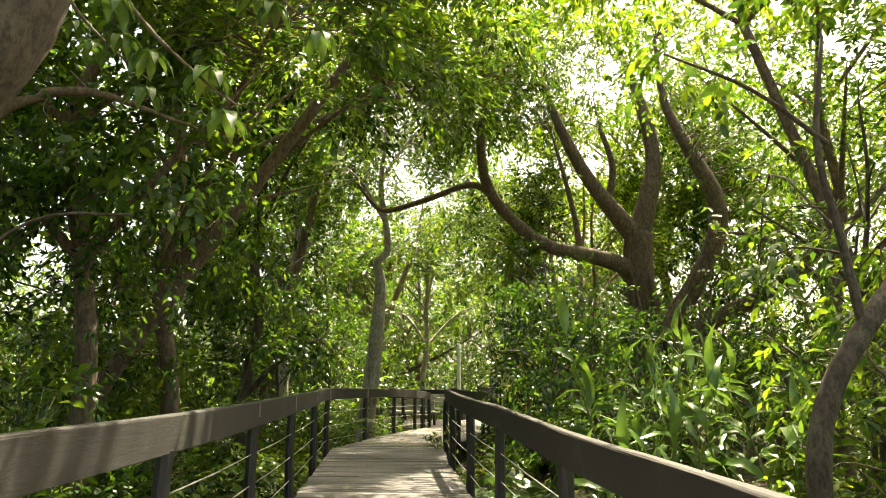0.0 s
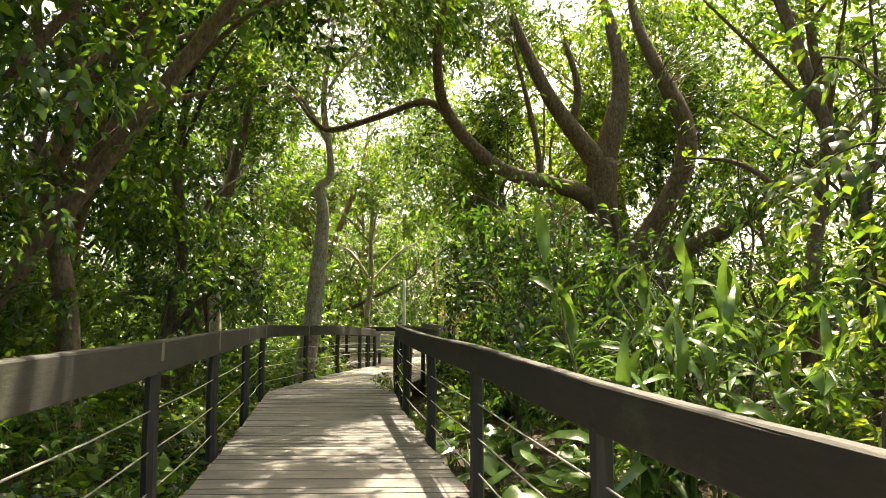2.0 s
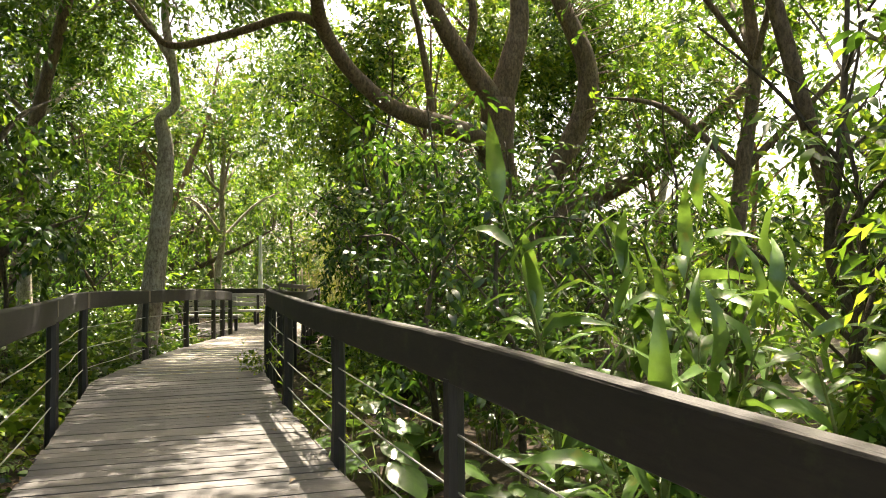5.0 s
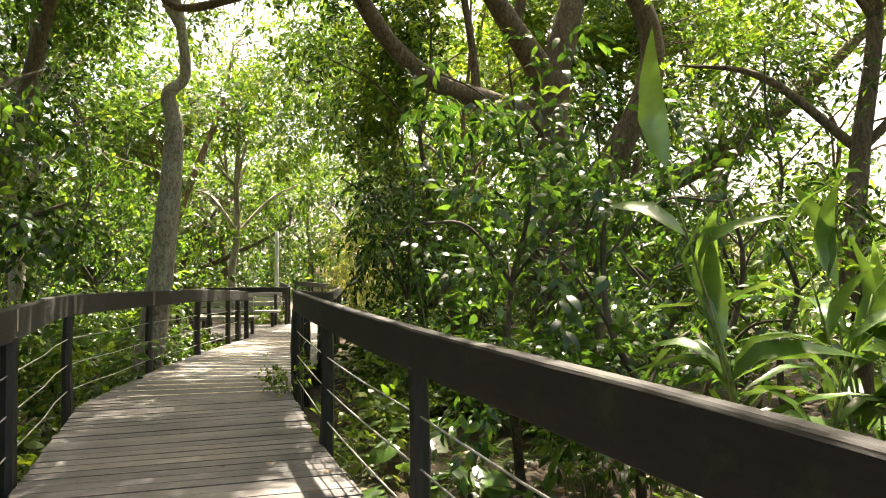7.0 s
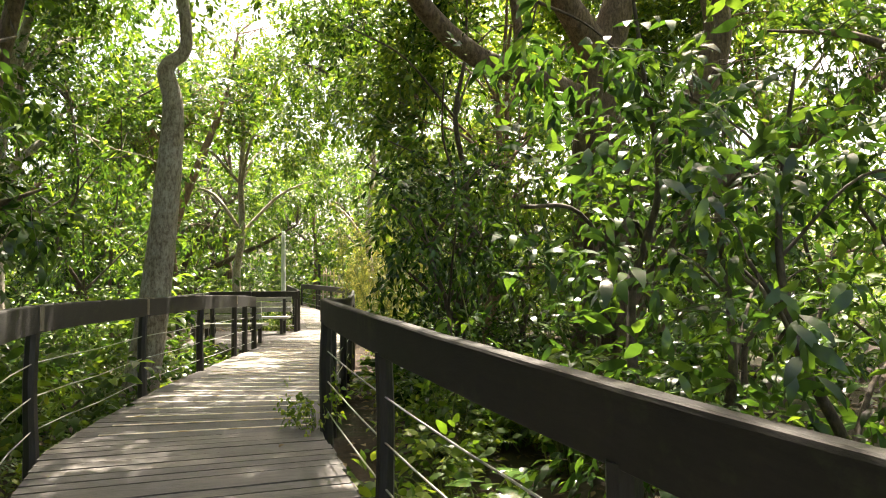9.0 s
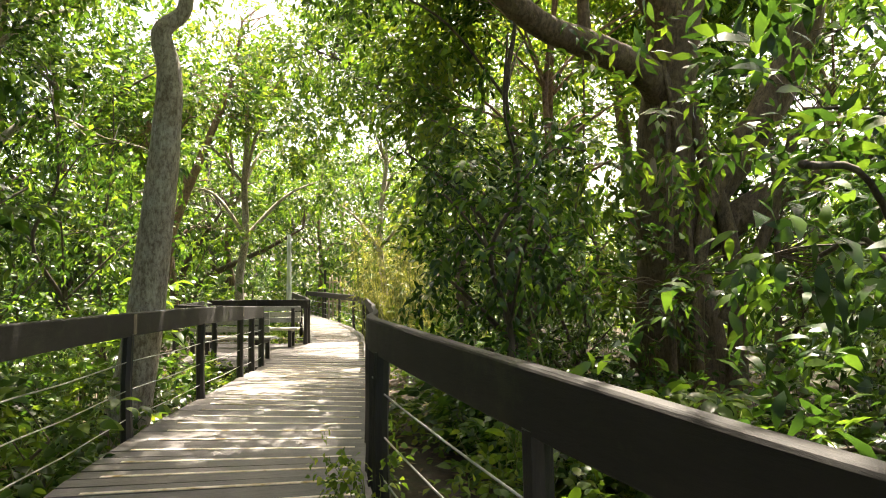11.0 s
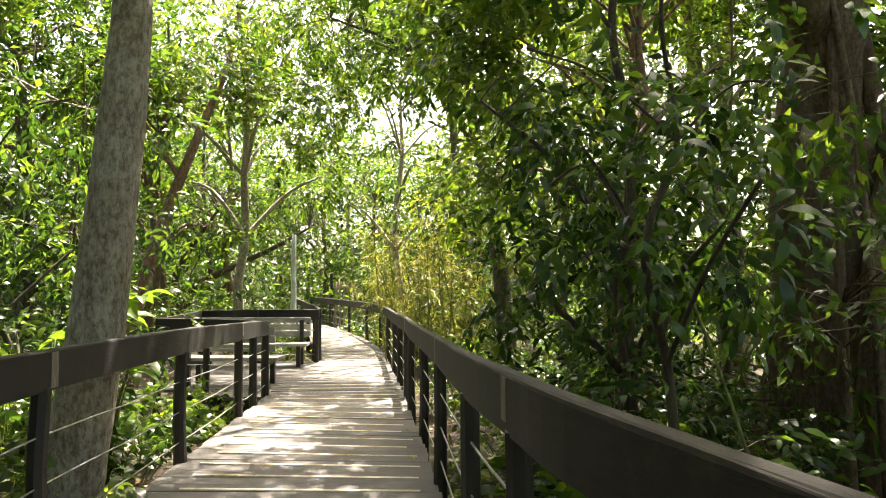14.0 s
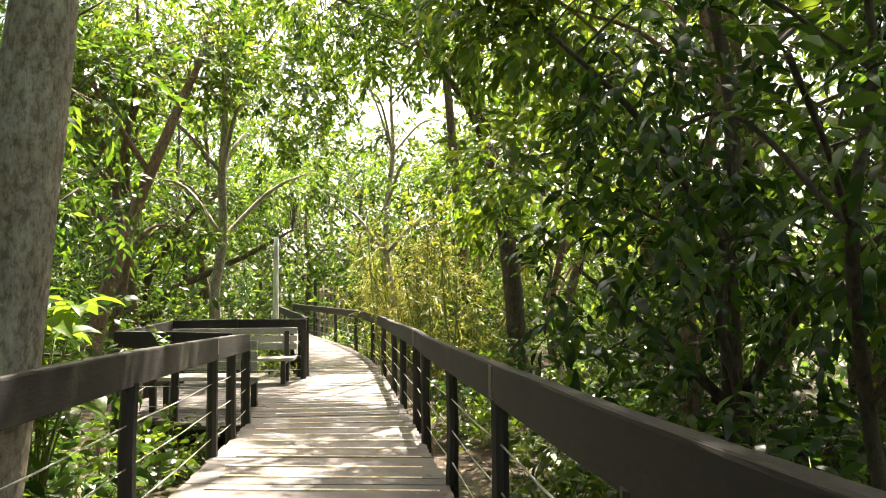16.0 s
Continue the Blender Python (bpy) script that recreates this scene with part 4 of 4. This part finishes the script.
SHRUBS = [shrub(201, 0.9, 0.7, LEAF_MID, 0.12, 0.46, 15, "leafy green shrub in the undergrowth"),
          shrub(202, 0.6, 0.65, LEAF_DARK, 0.15, 0.4, 14, "low dark-green shrub beside the boardwalk"),
          shrub(203, 1.3, 0.75, LEAF_DARK, 0.15, 0.4, 16, "dense dark-green bush among the trees"),
          shrub(204, 0.45, 0.55, LEAF_LIGHT, 0.10, 0.55, 13, "low bright green seedlings on the forest floor"),
          shrub(205, 1.7, 0.8, LEAF_MID, 0.14, 0.4, 18, "tall green bush among the trees")]
g = np.random.default_rng(5)
used = set()
for k in range(222):
    y = 1.5 + 40 * g.uniform() ** 1.2
    side = 1 if g.uniform() < 0.5 else -1
    d = 0.5 + abs(g.normal(0, 1)) * 2.4
    if side > 0:
        x = edge(RIGHT, y, 0) + d
    else:
        x = edge(LEFT_ALL, y, 0) - d
        if 21.8 < y < 29.6 and x > -3.0:
            continue
    kind = int(g.choice([0, 1, 3, 3])) if d < 1.3 or (side > 0 and y < 16 and x < 5) else int(g.choice([0, 1, 2, 2, 3, 4, 4]))
    if (x - 2.3) ** 2 + (y - 8.2) ** 2 < 0.8 or side > 0 and y < 13 and d < 1.4 and k % 3:
        continue
    m = pose(x, y, zground(x, y), 0, 0, g.uniform(0, 360))
    s = g.uniform(0.75, 1.3)
    ob = SHRUBS[kind]
    if kind not in used:
        used.add(kind)
        ob.matrix_world = m
    else:
        copy_thing(ob, m @ Matrix.Diagonal((s, s, s, 1)))

for x, y, kind, s in [(-1.7, 20.4, 0, 0.9), (-1.5, 21.6, 3, 1.3), (-1.85, 19.2, 1, 1.1), (-2.4, 18.3, 3, 1.2), (-1.2, 21.9, 0, 0.7), (-2.5, 20.9, 1, 1.2), (-2.5, 15.2, 1, 1.0), (-2.75, 13.9, 3, 1.3), (-2.5, 16.6, 0, 0.9),
                      (2.5, 14.3, 3, 1.3), (3.3, 14.7, 0, 1.0), (3.0, 13.5, 3, 1.4), (4.1, 15.2, 3, 1.3), (1.6, 15.6, 1, 1.0), (1.9, 17.4, 0, 0.9), (-2.6, 11.6, 3, 1.4), (-2.4, 9.4, 1, 0.9), (-2.2, 7.3, 3, 1.3)]:
    copy_thing(SHRUBS[kind], pose(x, y, zground(x, y), 0, 0, 97 * y) @ Matrix.Diagonal((s, s, s, 1)))

# leaf litter on the soil
g = np.random.default_rng(31)
n = 16000
lx, ly = g.uniform(-8, 9, n), g.uniform(2, 34, n)
keep = [i for i in range(n) if not (edge(LEFT_ALL, ly[i], -0.1) < lx[i] < edge(RIGHT, ly[i], 0.1))]
lx, ly = lx[keep], ly[keep]
pos = np.stack([lx, ly, [zground(a, b) + 0.03 for a, b in zip(lx, ly)]], 1)
n = len(pos)
way = np.stack([g.normal(0, 1, n), g.normal(0, 1, n), g.normal(0, 0.15, n)], 1)
nrm = np.stack([g.normal(0, 0.25, n), g.normal(0, 0.25, n), np.ones(n)], 1)
tagged(put("fallen_leaves", leaf_mesh("fallen_leaves", pos, way, nrm, g.uniform(0.05, 0.14, n), 0.45, LITTER, plain=True)), "brown fallen leaves on the forest floor", "leaf litter", kind="stuff")

# far woods that close the view
g = np.random.default_rng(77)
n = 11000
a = g.uniform(0, 2 * np.pi, n)
r = g.uniform(17, 40, n)
C = np.stack([np.cos(a) * r, 20 + np.sin(a) * r * 1.25, g.uniform(-0.5, 11, n) * g.uniform(0.2, 1, n)], 1)
C = C[(np.abs(C[:, 0] - 0.8) > 2.6) | (C[:, 1] > 55) | (C[:, 1] < -14) | ((C[:, 2] > 6.5) & (C[:, 1] > 30))]
n = len(C)
end = np.stack([g.uniform(-7, 9, 2600), g.uniform(46, 60, 2600), g.uniform(-0.3, 8.5, 2600)], 1)
C = np.concatenate([C, end])
low = np.stack([g.uniform(-22, 22, 9000), g.uniform(3, 62, 9000), g.uniform(-0.4, 3.2, 9000) * g.uniform(0.3, 1, 9000)], 1)
away = np.abs(low[:, 0] - np.interp(low[:, 1], [0, 13, 30, 36, 50, 62], [-0.6, -0.9, 1.6, 1.8, 0.2, -4.0]))
view = (low[:, 0] > 0) & (low[:, 1] > 32) & (low[:, 1] < 46)
C = np.concatenate([C, low[away > np.where(view, 4.4, np.where(low[:, 1] > 32, 2.3, 7.5))]])
n = len(C)
A = np.stack([-C[:, 0], 20 - C[:, 1], np.zeros(n)], 1) * 0.02 + g.normal(0, 0.8, (n, 3))
pos, way, nrm, ln = sprays(g, C, A, 9, 0.36, 1.1, 0.4)
tagged(put("far_woods", leaf_mesh("far_woods", pos, way, nrm, ln, 0.42, LEAF_MID, plain=True)), "distant green trees that close the view", "woods", kind="stuff")


# ---- plants with a shape of their own ----
def ginger(at, seed, stems=6, tall=2.2, label="tall ginger-like plant with long glossy green leaves"):
    g = np.random.default_rng(seed)
    top = thing("ginger_plant", label, "plant", "ginger plants", at=at)
    for k in range(stems):
        a, lean = g.uniform(0, 6.28), g.uniform(0.15, 0.42)
        h = tall * g.uniform(0.6, 1.05)
        b = np.array([math.cos(a) * 0.12, math.sin(a) * 0.12, -0.1])
        e = b + np.array([math.cos(a) * lean * h * 0.6, math.sin(a) * lean * h * (0.6 if math.sin(a) < 0 else 0.15), h])
        m = (b + e) / 2 - np.array([math.cos(a), math.sin(a), 0]) * 0.06 * h
        line = [(*b, 0.016), (*m, 0.013), (*e, 0.004)]
        v, f = tube(line, 6, 6)
        put("stem", mesh_of("stem", v, f, STEM, True), top)
        path = smooth_path(line, 8)[:, :3]
        n = 9
        idx = np.linspace(4, len(path) - 1, n).astype(int)
        pos = path[idx]
        along = unit(e - b)
        side = unit(np.cross(along, np.array([math.cos(a + 1.2), math.sin(a + 1.2), 0.1])))
        sg = np.where(np.arange(n) % 2 == 0, 1.0, -1.0)[:, None]
        way = side * sg * g.uniform(0.7, 1.1, (n, 1)) + along * g.uniform(0.2, 0.65, (n, 1)) + g.normal(0, 0.15, (n, 3))
        way[-1] = along + g.normal(0, 0.1, 3)
        nrm = along * 0.8 - side * sg * 0.5 + g.normal(0, 0.35, (n, 3))
        for j in range(n):
            s = slice(j, j + 1)
            put("leaf", leaf_mesh("leaf", pos[s], way[s], nrm[s], g.uniform(0.4, 0.66, 1), g.uniform(0.17, 0.24), LEAF_BIG, 0.1, g.uniform(0.25, 0.6), True), top)
    return top


for i, (x, y, h) in enumerate([(1.98, 7.35, 1.75), (1.95, 8.35, 2.7), (2.6, 8.4, 2.4), (3.1, 8.0, 2.2), (2.5, 7.7, 1.9), (3.5, 7.3, 2.0)]):
    ginger((x, y, zground(x, y)), 300 + i, 6, h)


def heart_leaf(g, size):
    n = 18
    out = []
    for k in range(n):
        t = 2 * math.pi * k / n
        r = 0.5 * (1 + 0.25 * math.cos(t)) + 0.18 * math.exp(-(min(t, 2 * math.pi - t) / 0.35) ** 2) - 0.28 * math.exp(-((t - math.pi) / 0.22) ** 2)
        x, y = r * math.sin(t) * 0.92, r * math.cos(t)
        out.append((x * size, y * size, -0.35 * size * (x * x + 0.6 * y * y) + 0.03 * size * math.sin(3 * t)))
    mid = [(p[0] * 0.5, p[1] * 0.5, p[2] * 0.25 + 0.02 * size) for p in out]
    verts = [(0, 0, 0)] + mid + out
    faces = [(0, 1 + k, 1 + (k + 1) % n) for k in range(n)]
    faces += [(1 + k, 1 + n + k, 1 + n + (k + 1) % n, 1 + (k + 1) % n) for k in range(n)]
    return verts, faces


def taro(at, seed, leaves=5, size=0.34):
    g = np.random.default_rng(seed)
    top = thing("taro_plant", "low plant with broad heart-shaped green leaves", "plant", "broad-leaved plants", at=at)
    for k in range(leaves):
        a = k * 2.4 + g.normal(0, 0.4)
        d, h = g.uniform(0.15, 0.42), g.uniform(0.3, 0.62)
        e = (math.cos(a) * d, math.sin(a) * d, h)
        v, f = tube([(0, 0, -0.1, 0.01), (e[0] * 0.35, e[1] * 0.35, h * 0.65, 0.008), (*e, 0.005)], 5, 4)
        stalk = put("stalk", mesh_of("stalk", v, f, STEM, True), top)
        v, f = heart_leaf(g, size * g.uniform(0.7, 1.2))
        leaf = put("leaf", mesh_of("leaf", v, f, LEAF_BIG, True), top)
        leaf.matrix_local = pose(*e, g.uniform(-28, -5), g.uniform(-14, 14), math.degrees(a) - 90)
    return top


for i, (x, y) in enumerate([(0.9, 10.2), (1.25, 10.7), (0.8, 9.5), (1.6, 9.8), (1.35, 8.3), (1.15, 9.1), (0.95, 7.4), (1.9, 9.2), (1.2, 6.3), (0.75, 10.8), (1.0, 12.0), (-2.3, 6.6), (-2.6, 8.6), (-2.4, 5.2)]):
    taro((x, y, zground(x, y)), 330 + i)


def fern(at, seed, fronds=7, size=0.7):
    g = np.random.default_rng(seed)
    top = thing("fern", "green fern with arching feathery fronds", "fern", "ferns", at=at)
    for k in range(fronds):
        a = k * 6.28 / fronds + g.normal(0, 0.3)
        L = size * g.uniform(0.7, 1.15)
        d = np.array([math.cos(a), math.sin(a), 0])
        line = [(0, 0, 0, 0.006), (*(d * L * 0.4 + np.array([0, 0, L * 0.5])), 0.004), (*(d * L + np.array([0, 0, L * 0.55])), 0.0015)]
        path = smooth_path(line, 12)[3:, :3]
        n = len(path)
        s = np.cross(d, [0, 0, 1.0])
        pos = np.concatenate([path, path])
        f = np.linspace(1, 0.15, n)
        way = np.concatenate([s + d * 0.45 + np.zeros((n, 3)), -s + d * 0.45 + np.zeros((n, 3))]) + g.normal(0, 0.06, (2 * n, 3))
        way[:, 2] -= 0.15
        ln = np.concatenate([f, f]) * L * 0.34
        put("frond", leaf_mesh("frond", pos, way, np.tile([0, 0, 1.0], (2 * n, 1)) + g.normal(0, 0.1, (2 * n, 3)), ln, 0.26, LEAF_LIGHT if k % 3 == 0 else LEAF_MID), top)
        v, fc = tube(line, 4, 6)
        put("rib", mesh_of("rib", v, fc, STEM, True), top)
    return top


for i, (x, y, s) in enumerate([(1.95, 8.2, 0.7), (2.0, 6.2, 0.7), (1.5, 7.0, 0.6), (2.5, 6.6, 0.75), (1.5, 11.4, 0.7), (1.3, 13.6, 0.6), (-2.6, 10.4, 0.7), (-2.8, 13.2, 0.7), (2.1, 14.6, 0.9), (2.6, 19.6, 0.8)]):
    fern((x, y, zground(x, y)), 360 + i, 8, s)


def big_leaf_bush(at, seed, h, n, size, leaf, label, ratio=0.5):
    g = np.random.default_rng(seed)
    top = thing("broadleaf_bush", label, "bush", "", at=at)
    for k in range(n):
        a, d = k * 2.4 + g.normal(0, 0.3), g.uniform(0.1, 0.45)
        e = np.array([math.cos(a) * d, math.sin(a) * d, h * g.uniform(0.5, 1)])
        v, f = tube([(0, 0, -0.1, 0.012), (*(e * np.array([0.4, 0.4, 0.6])), 0.009), (*e, 0.004)], 5, 4)
        put("stem", mesh_of("stem", v, f, STEM, True), top)
        m = 7
        t = np.linspace(0, 6.28, m, endpoint=False) + a
        way = np.stack([np.cos(t), np.sin(t), g.uniform(-0.35, 0.25, m)], 1)
        put("leaf_whorl", leaf_mesh("leaf_whorl", np.tile(e, (m, 1)) + way * 0.03, way, np.tile([0, 0, 1.0], (m, 1)) + g.normal(0, 0.2, (m, 3)), size * g.uniform(0.7, 1.2, m), ratio, leaf, 0.08, 0.2, True), top)
    return top


big_leaf_bush((-1.98, 19.1, zground(-1.98, 19.1)), 380, 1.9, 13, 0.29, LEAF_LIGHT, "bright green broad-leaved bush beside the grey tree")
big_leaf_bush((-3.5, 5.6, zground(-3.5, 5.6)), 381, 1.3, 9, 0.34, LEAF_MID, "big-leaved green bush behind the handrail", 0.34)
big_leaf_bush((-2.7, 9.4, zground(-2.7, 9.4)), 382, 0.8, 7, 0.26, LEAF_MID, "low big-leaved bush under the handrail", 0.4)
big_leaf_bush((2.2, 13.4, zground(2.2, 13.4)), 383, 1.2, 8, 0.22, LEAF_LIGHT, "light green broad-leaved bush under the great tree")
big_leaf_bush((3.9, 13.2, zground(3.9, 13.2)), 384, 1.5, 10, 0.24, LEAF_LIGHT, "sunlit broad-leaved bush near the great tree")
# weed that grows through the deck edge
weed = copy_thing(SHRUBS[3], pose(0.0, 13.3, zdeck(13.3) - 0.02, 0, 0, 40) @ Matrix.Diagonal((0.5, 0.5, 0.8, 1)))
tagged(weed, "small green weed growing at the deck edge", "weed")
# long pale grass stalk
stalk = thing("grass_stalk", "long pale leaning grass stalk", "grass", at=(2.06, 14.9, zground(2.06, 14.9)))
v, f = tube([(0, 0, -0.1, 0.012), (-0.03, 0.3, 0.9, 0.011), (-0.1, 0.75, 1.9, 0.009), (-0.22, 1.2, 2.75, 0.004)], 6, 5)
put("stem", mesh_of("stem", v, f, STEM, True), stalk)
g = np.random.default_rng(2)
put("blade", leaf_mesh("blade", np.array([[-0.2, 1.15, 2.65]]), np.array([[-0.2, 0.3, 0.7]]), np.array([[1.0, 0, 0.3]]), np.array([0.3]), 0.2, LEAF_LIGHT, fine=True), stalk)


# ---- drooping hand-shaped leaves over the start ----
def palmate(at, seed, size, label="hanging hand-shaped leaves on a thin branch"):
    g = np.random.default_rng(seed)
    top = thing("hanging_branch", label, "branch", "", at=at)
    v, f = tube([(0, 0, 0, 0.006), (-0.3, 0.1, 0.25, 0.009), (-0.9, 0.2, 0.9, 0.016), (-1.6, 0.3, 2.2, 0.025)], 6, 5)
    put("twig", mesh_of("twig", v, f, BARK_BROWN, True), top)
    for k in range(4):
        c = np.array([0, 0, 0]) + np.array([-0.3 * k, 0.1 * k, 0.26 * k]) + g.normal(0, 0.08, 3)
        m = 8
        t = np.linspace(0, 6.28, m, endpoint=False)
        way = np.stack([np.cos(t), np.sin(t), np.full(m, -0.9)], 1) + g.normal(0, 0.12, (m, 3))
        put("leaf_whorl", leaf_mesh("leaf_whorl", np.tile(c, (m, 1)), way, np.stack([np.cos(t) * 0.8, np.sin(t) * 0.8, np.ones(m)], 1), size * g.uniform(0.75, 1.15, m), 0.36, LEAF_BIG, 0.08, 0.2, True), top)
    return top


palmate((-1.35, 4.3, 3.25), 501, 0.26)
palmate((-1.0, 5.2, 4.3), 502, 0.26)
palmate((-2.4, 5.4, 3.9), 503, 0.24)


# ---- far end ----
def bamboo(at, seed, n=14):
    g = np.random.default_rng(seed)
    top = thing("bamboo_clump", "yellowish-green clump of thin bamboo", "bamboo", "bamboo thicket", at=at)
    C = []
    for k in range(n):
        b = np.array([g.normal(0, 0.5), g.normal(0, 0.6), -0.3])
        h = g.uniform(2.2, 4.4)
        e = b + np.array([g.normal(-0.2, 0.6), g.normal(0, 0.5), h])
        v, f = tube([(*b, 0.018), (*((b + e) / 2 + g.normal(0, 0.08, 3)), 0.015), (*e, 0.004)], 5, 4)
        put("culm", mesh_of("culm", v, f, STEM, True), top)
        C.extend(b + (e - b) * f for f in g.uniform(0.2, 1.0, 16))
    C = np.array(C)
    pos, way, nrm, ln = sprays(g, C, g.normal(0, 1, (len(C), 3)) + np.array([0, 0, 0.2]), 8, 0.17, 0.3, 0.5)
    put("foliage", leaf_mesh("foliage", pos, way, nrm, ln, 0.18, LEAF_DRY, plain=True), top)


for i, (x, y) in enumerate([(3.7, 27.8), (4.1, 30.0), (4.4, 32.4), (4.2, 35.0), (5.0, 29.2), (4.7, 38.0), (5.4, 36.0), (3.7, 31.2), (3.6, 26.2)]):
    bamboo((x, y, zground(x, y)), 520 + i)
fence = thing("stake_fence", "short fence of pale upright stakes at the far bend", "fence", at=(3.85, 44.0, -0.5))
for k in range(7):
    x = -0.6 + 0.2 * k
    v, f = tube([(x, rnd.uniform(-0.03, 0.03), 0, 0.05), (x + rnd.uniform(-0.03, 0.03), 0, 1.0, 0.05), (x + rnd.uniform(-0.05, 0.05), 0, 2.3 + rnd.uniform(-0.15, 0.1), 0.035)], 7, 3, 0.05, 0, k)
    put("stake", mesh_of("stake", v, f, PALE_WOOD, True), fence)
for zz in (1.0, 1.95):
    put("fence_rail", block((-0.75, 0.05), (0.75, 0.05), 0.05, (zz, zz), (zz + 0.08, zz + 0.08), PALE_WOOD, "fence_rail", 0.008), fence)
put("end_post", block((-0.85, 0), (-0.73, 0), 0.12, (0, 0), (2.6, 2.6), POST, "end_post", 0.01), fence)

# fallen leaves on the boards
g = np.random.default_rng(61)
n = 60
ly = g.uniform(4, 28, n)
e1, e2 = np.array([edge(LEFT_ALL, v, 0.1) for v in ly]), np.array([edge(RIGHT, v, -0.1) for v in ly])
u = g.uniform(0, 1, n)
u = np.where(g.uniform(0, 1, n) < 0.6, 1 - 0.15 * u, u)
zleft_right = [zleft(v) + (zright(v) - zleft(v)) * w + 0.012 for v, w in zip(ly, u)]
pos = np.stack([e1 + (e2 - e1) * u, ly, zleft_right], 1)
way = np.stack([g.normal(0, 1, n), g.normal(0, 1, n), np.full(n, 0.1)], 1)
nrm = np.stack([g.normal(0, 0.2, n), g.normal(0, 0.2, n), np.ones(n)], 1)
tagged(put("deck_leaves", leaf_mesh("deck_leaves", pos, way, nrm, g.uniform(0.04, 0.09, n), 0.5, LITTER)), "dry fallen leaves on the boards", "leaf litter", kind="stuff")
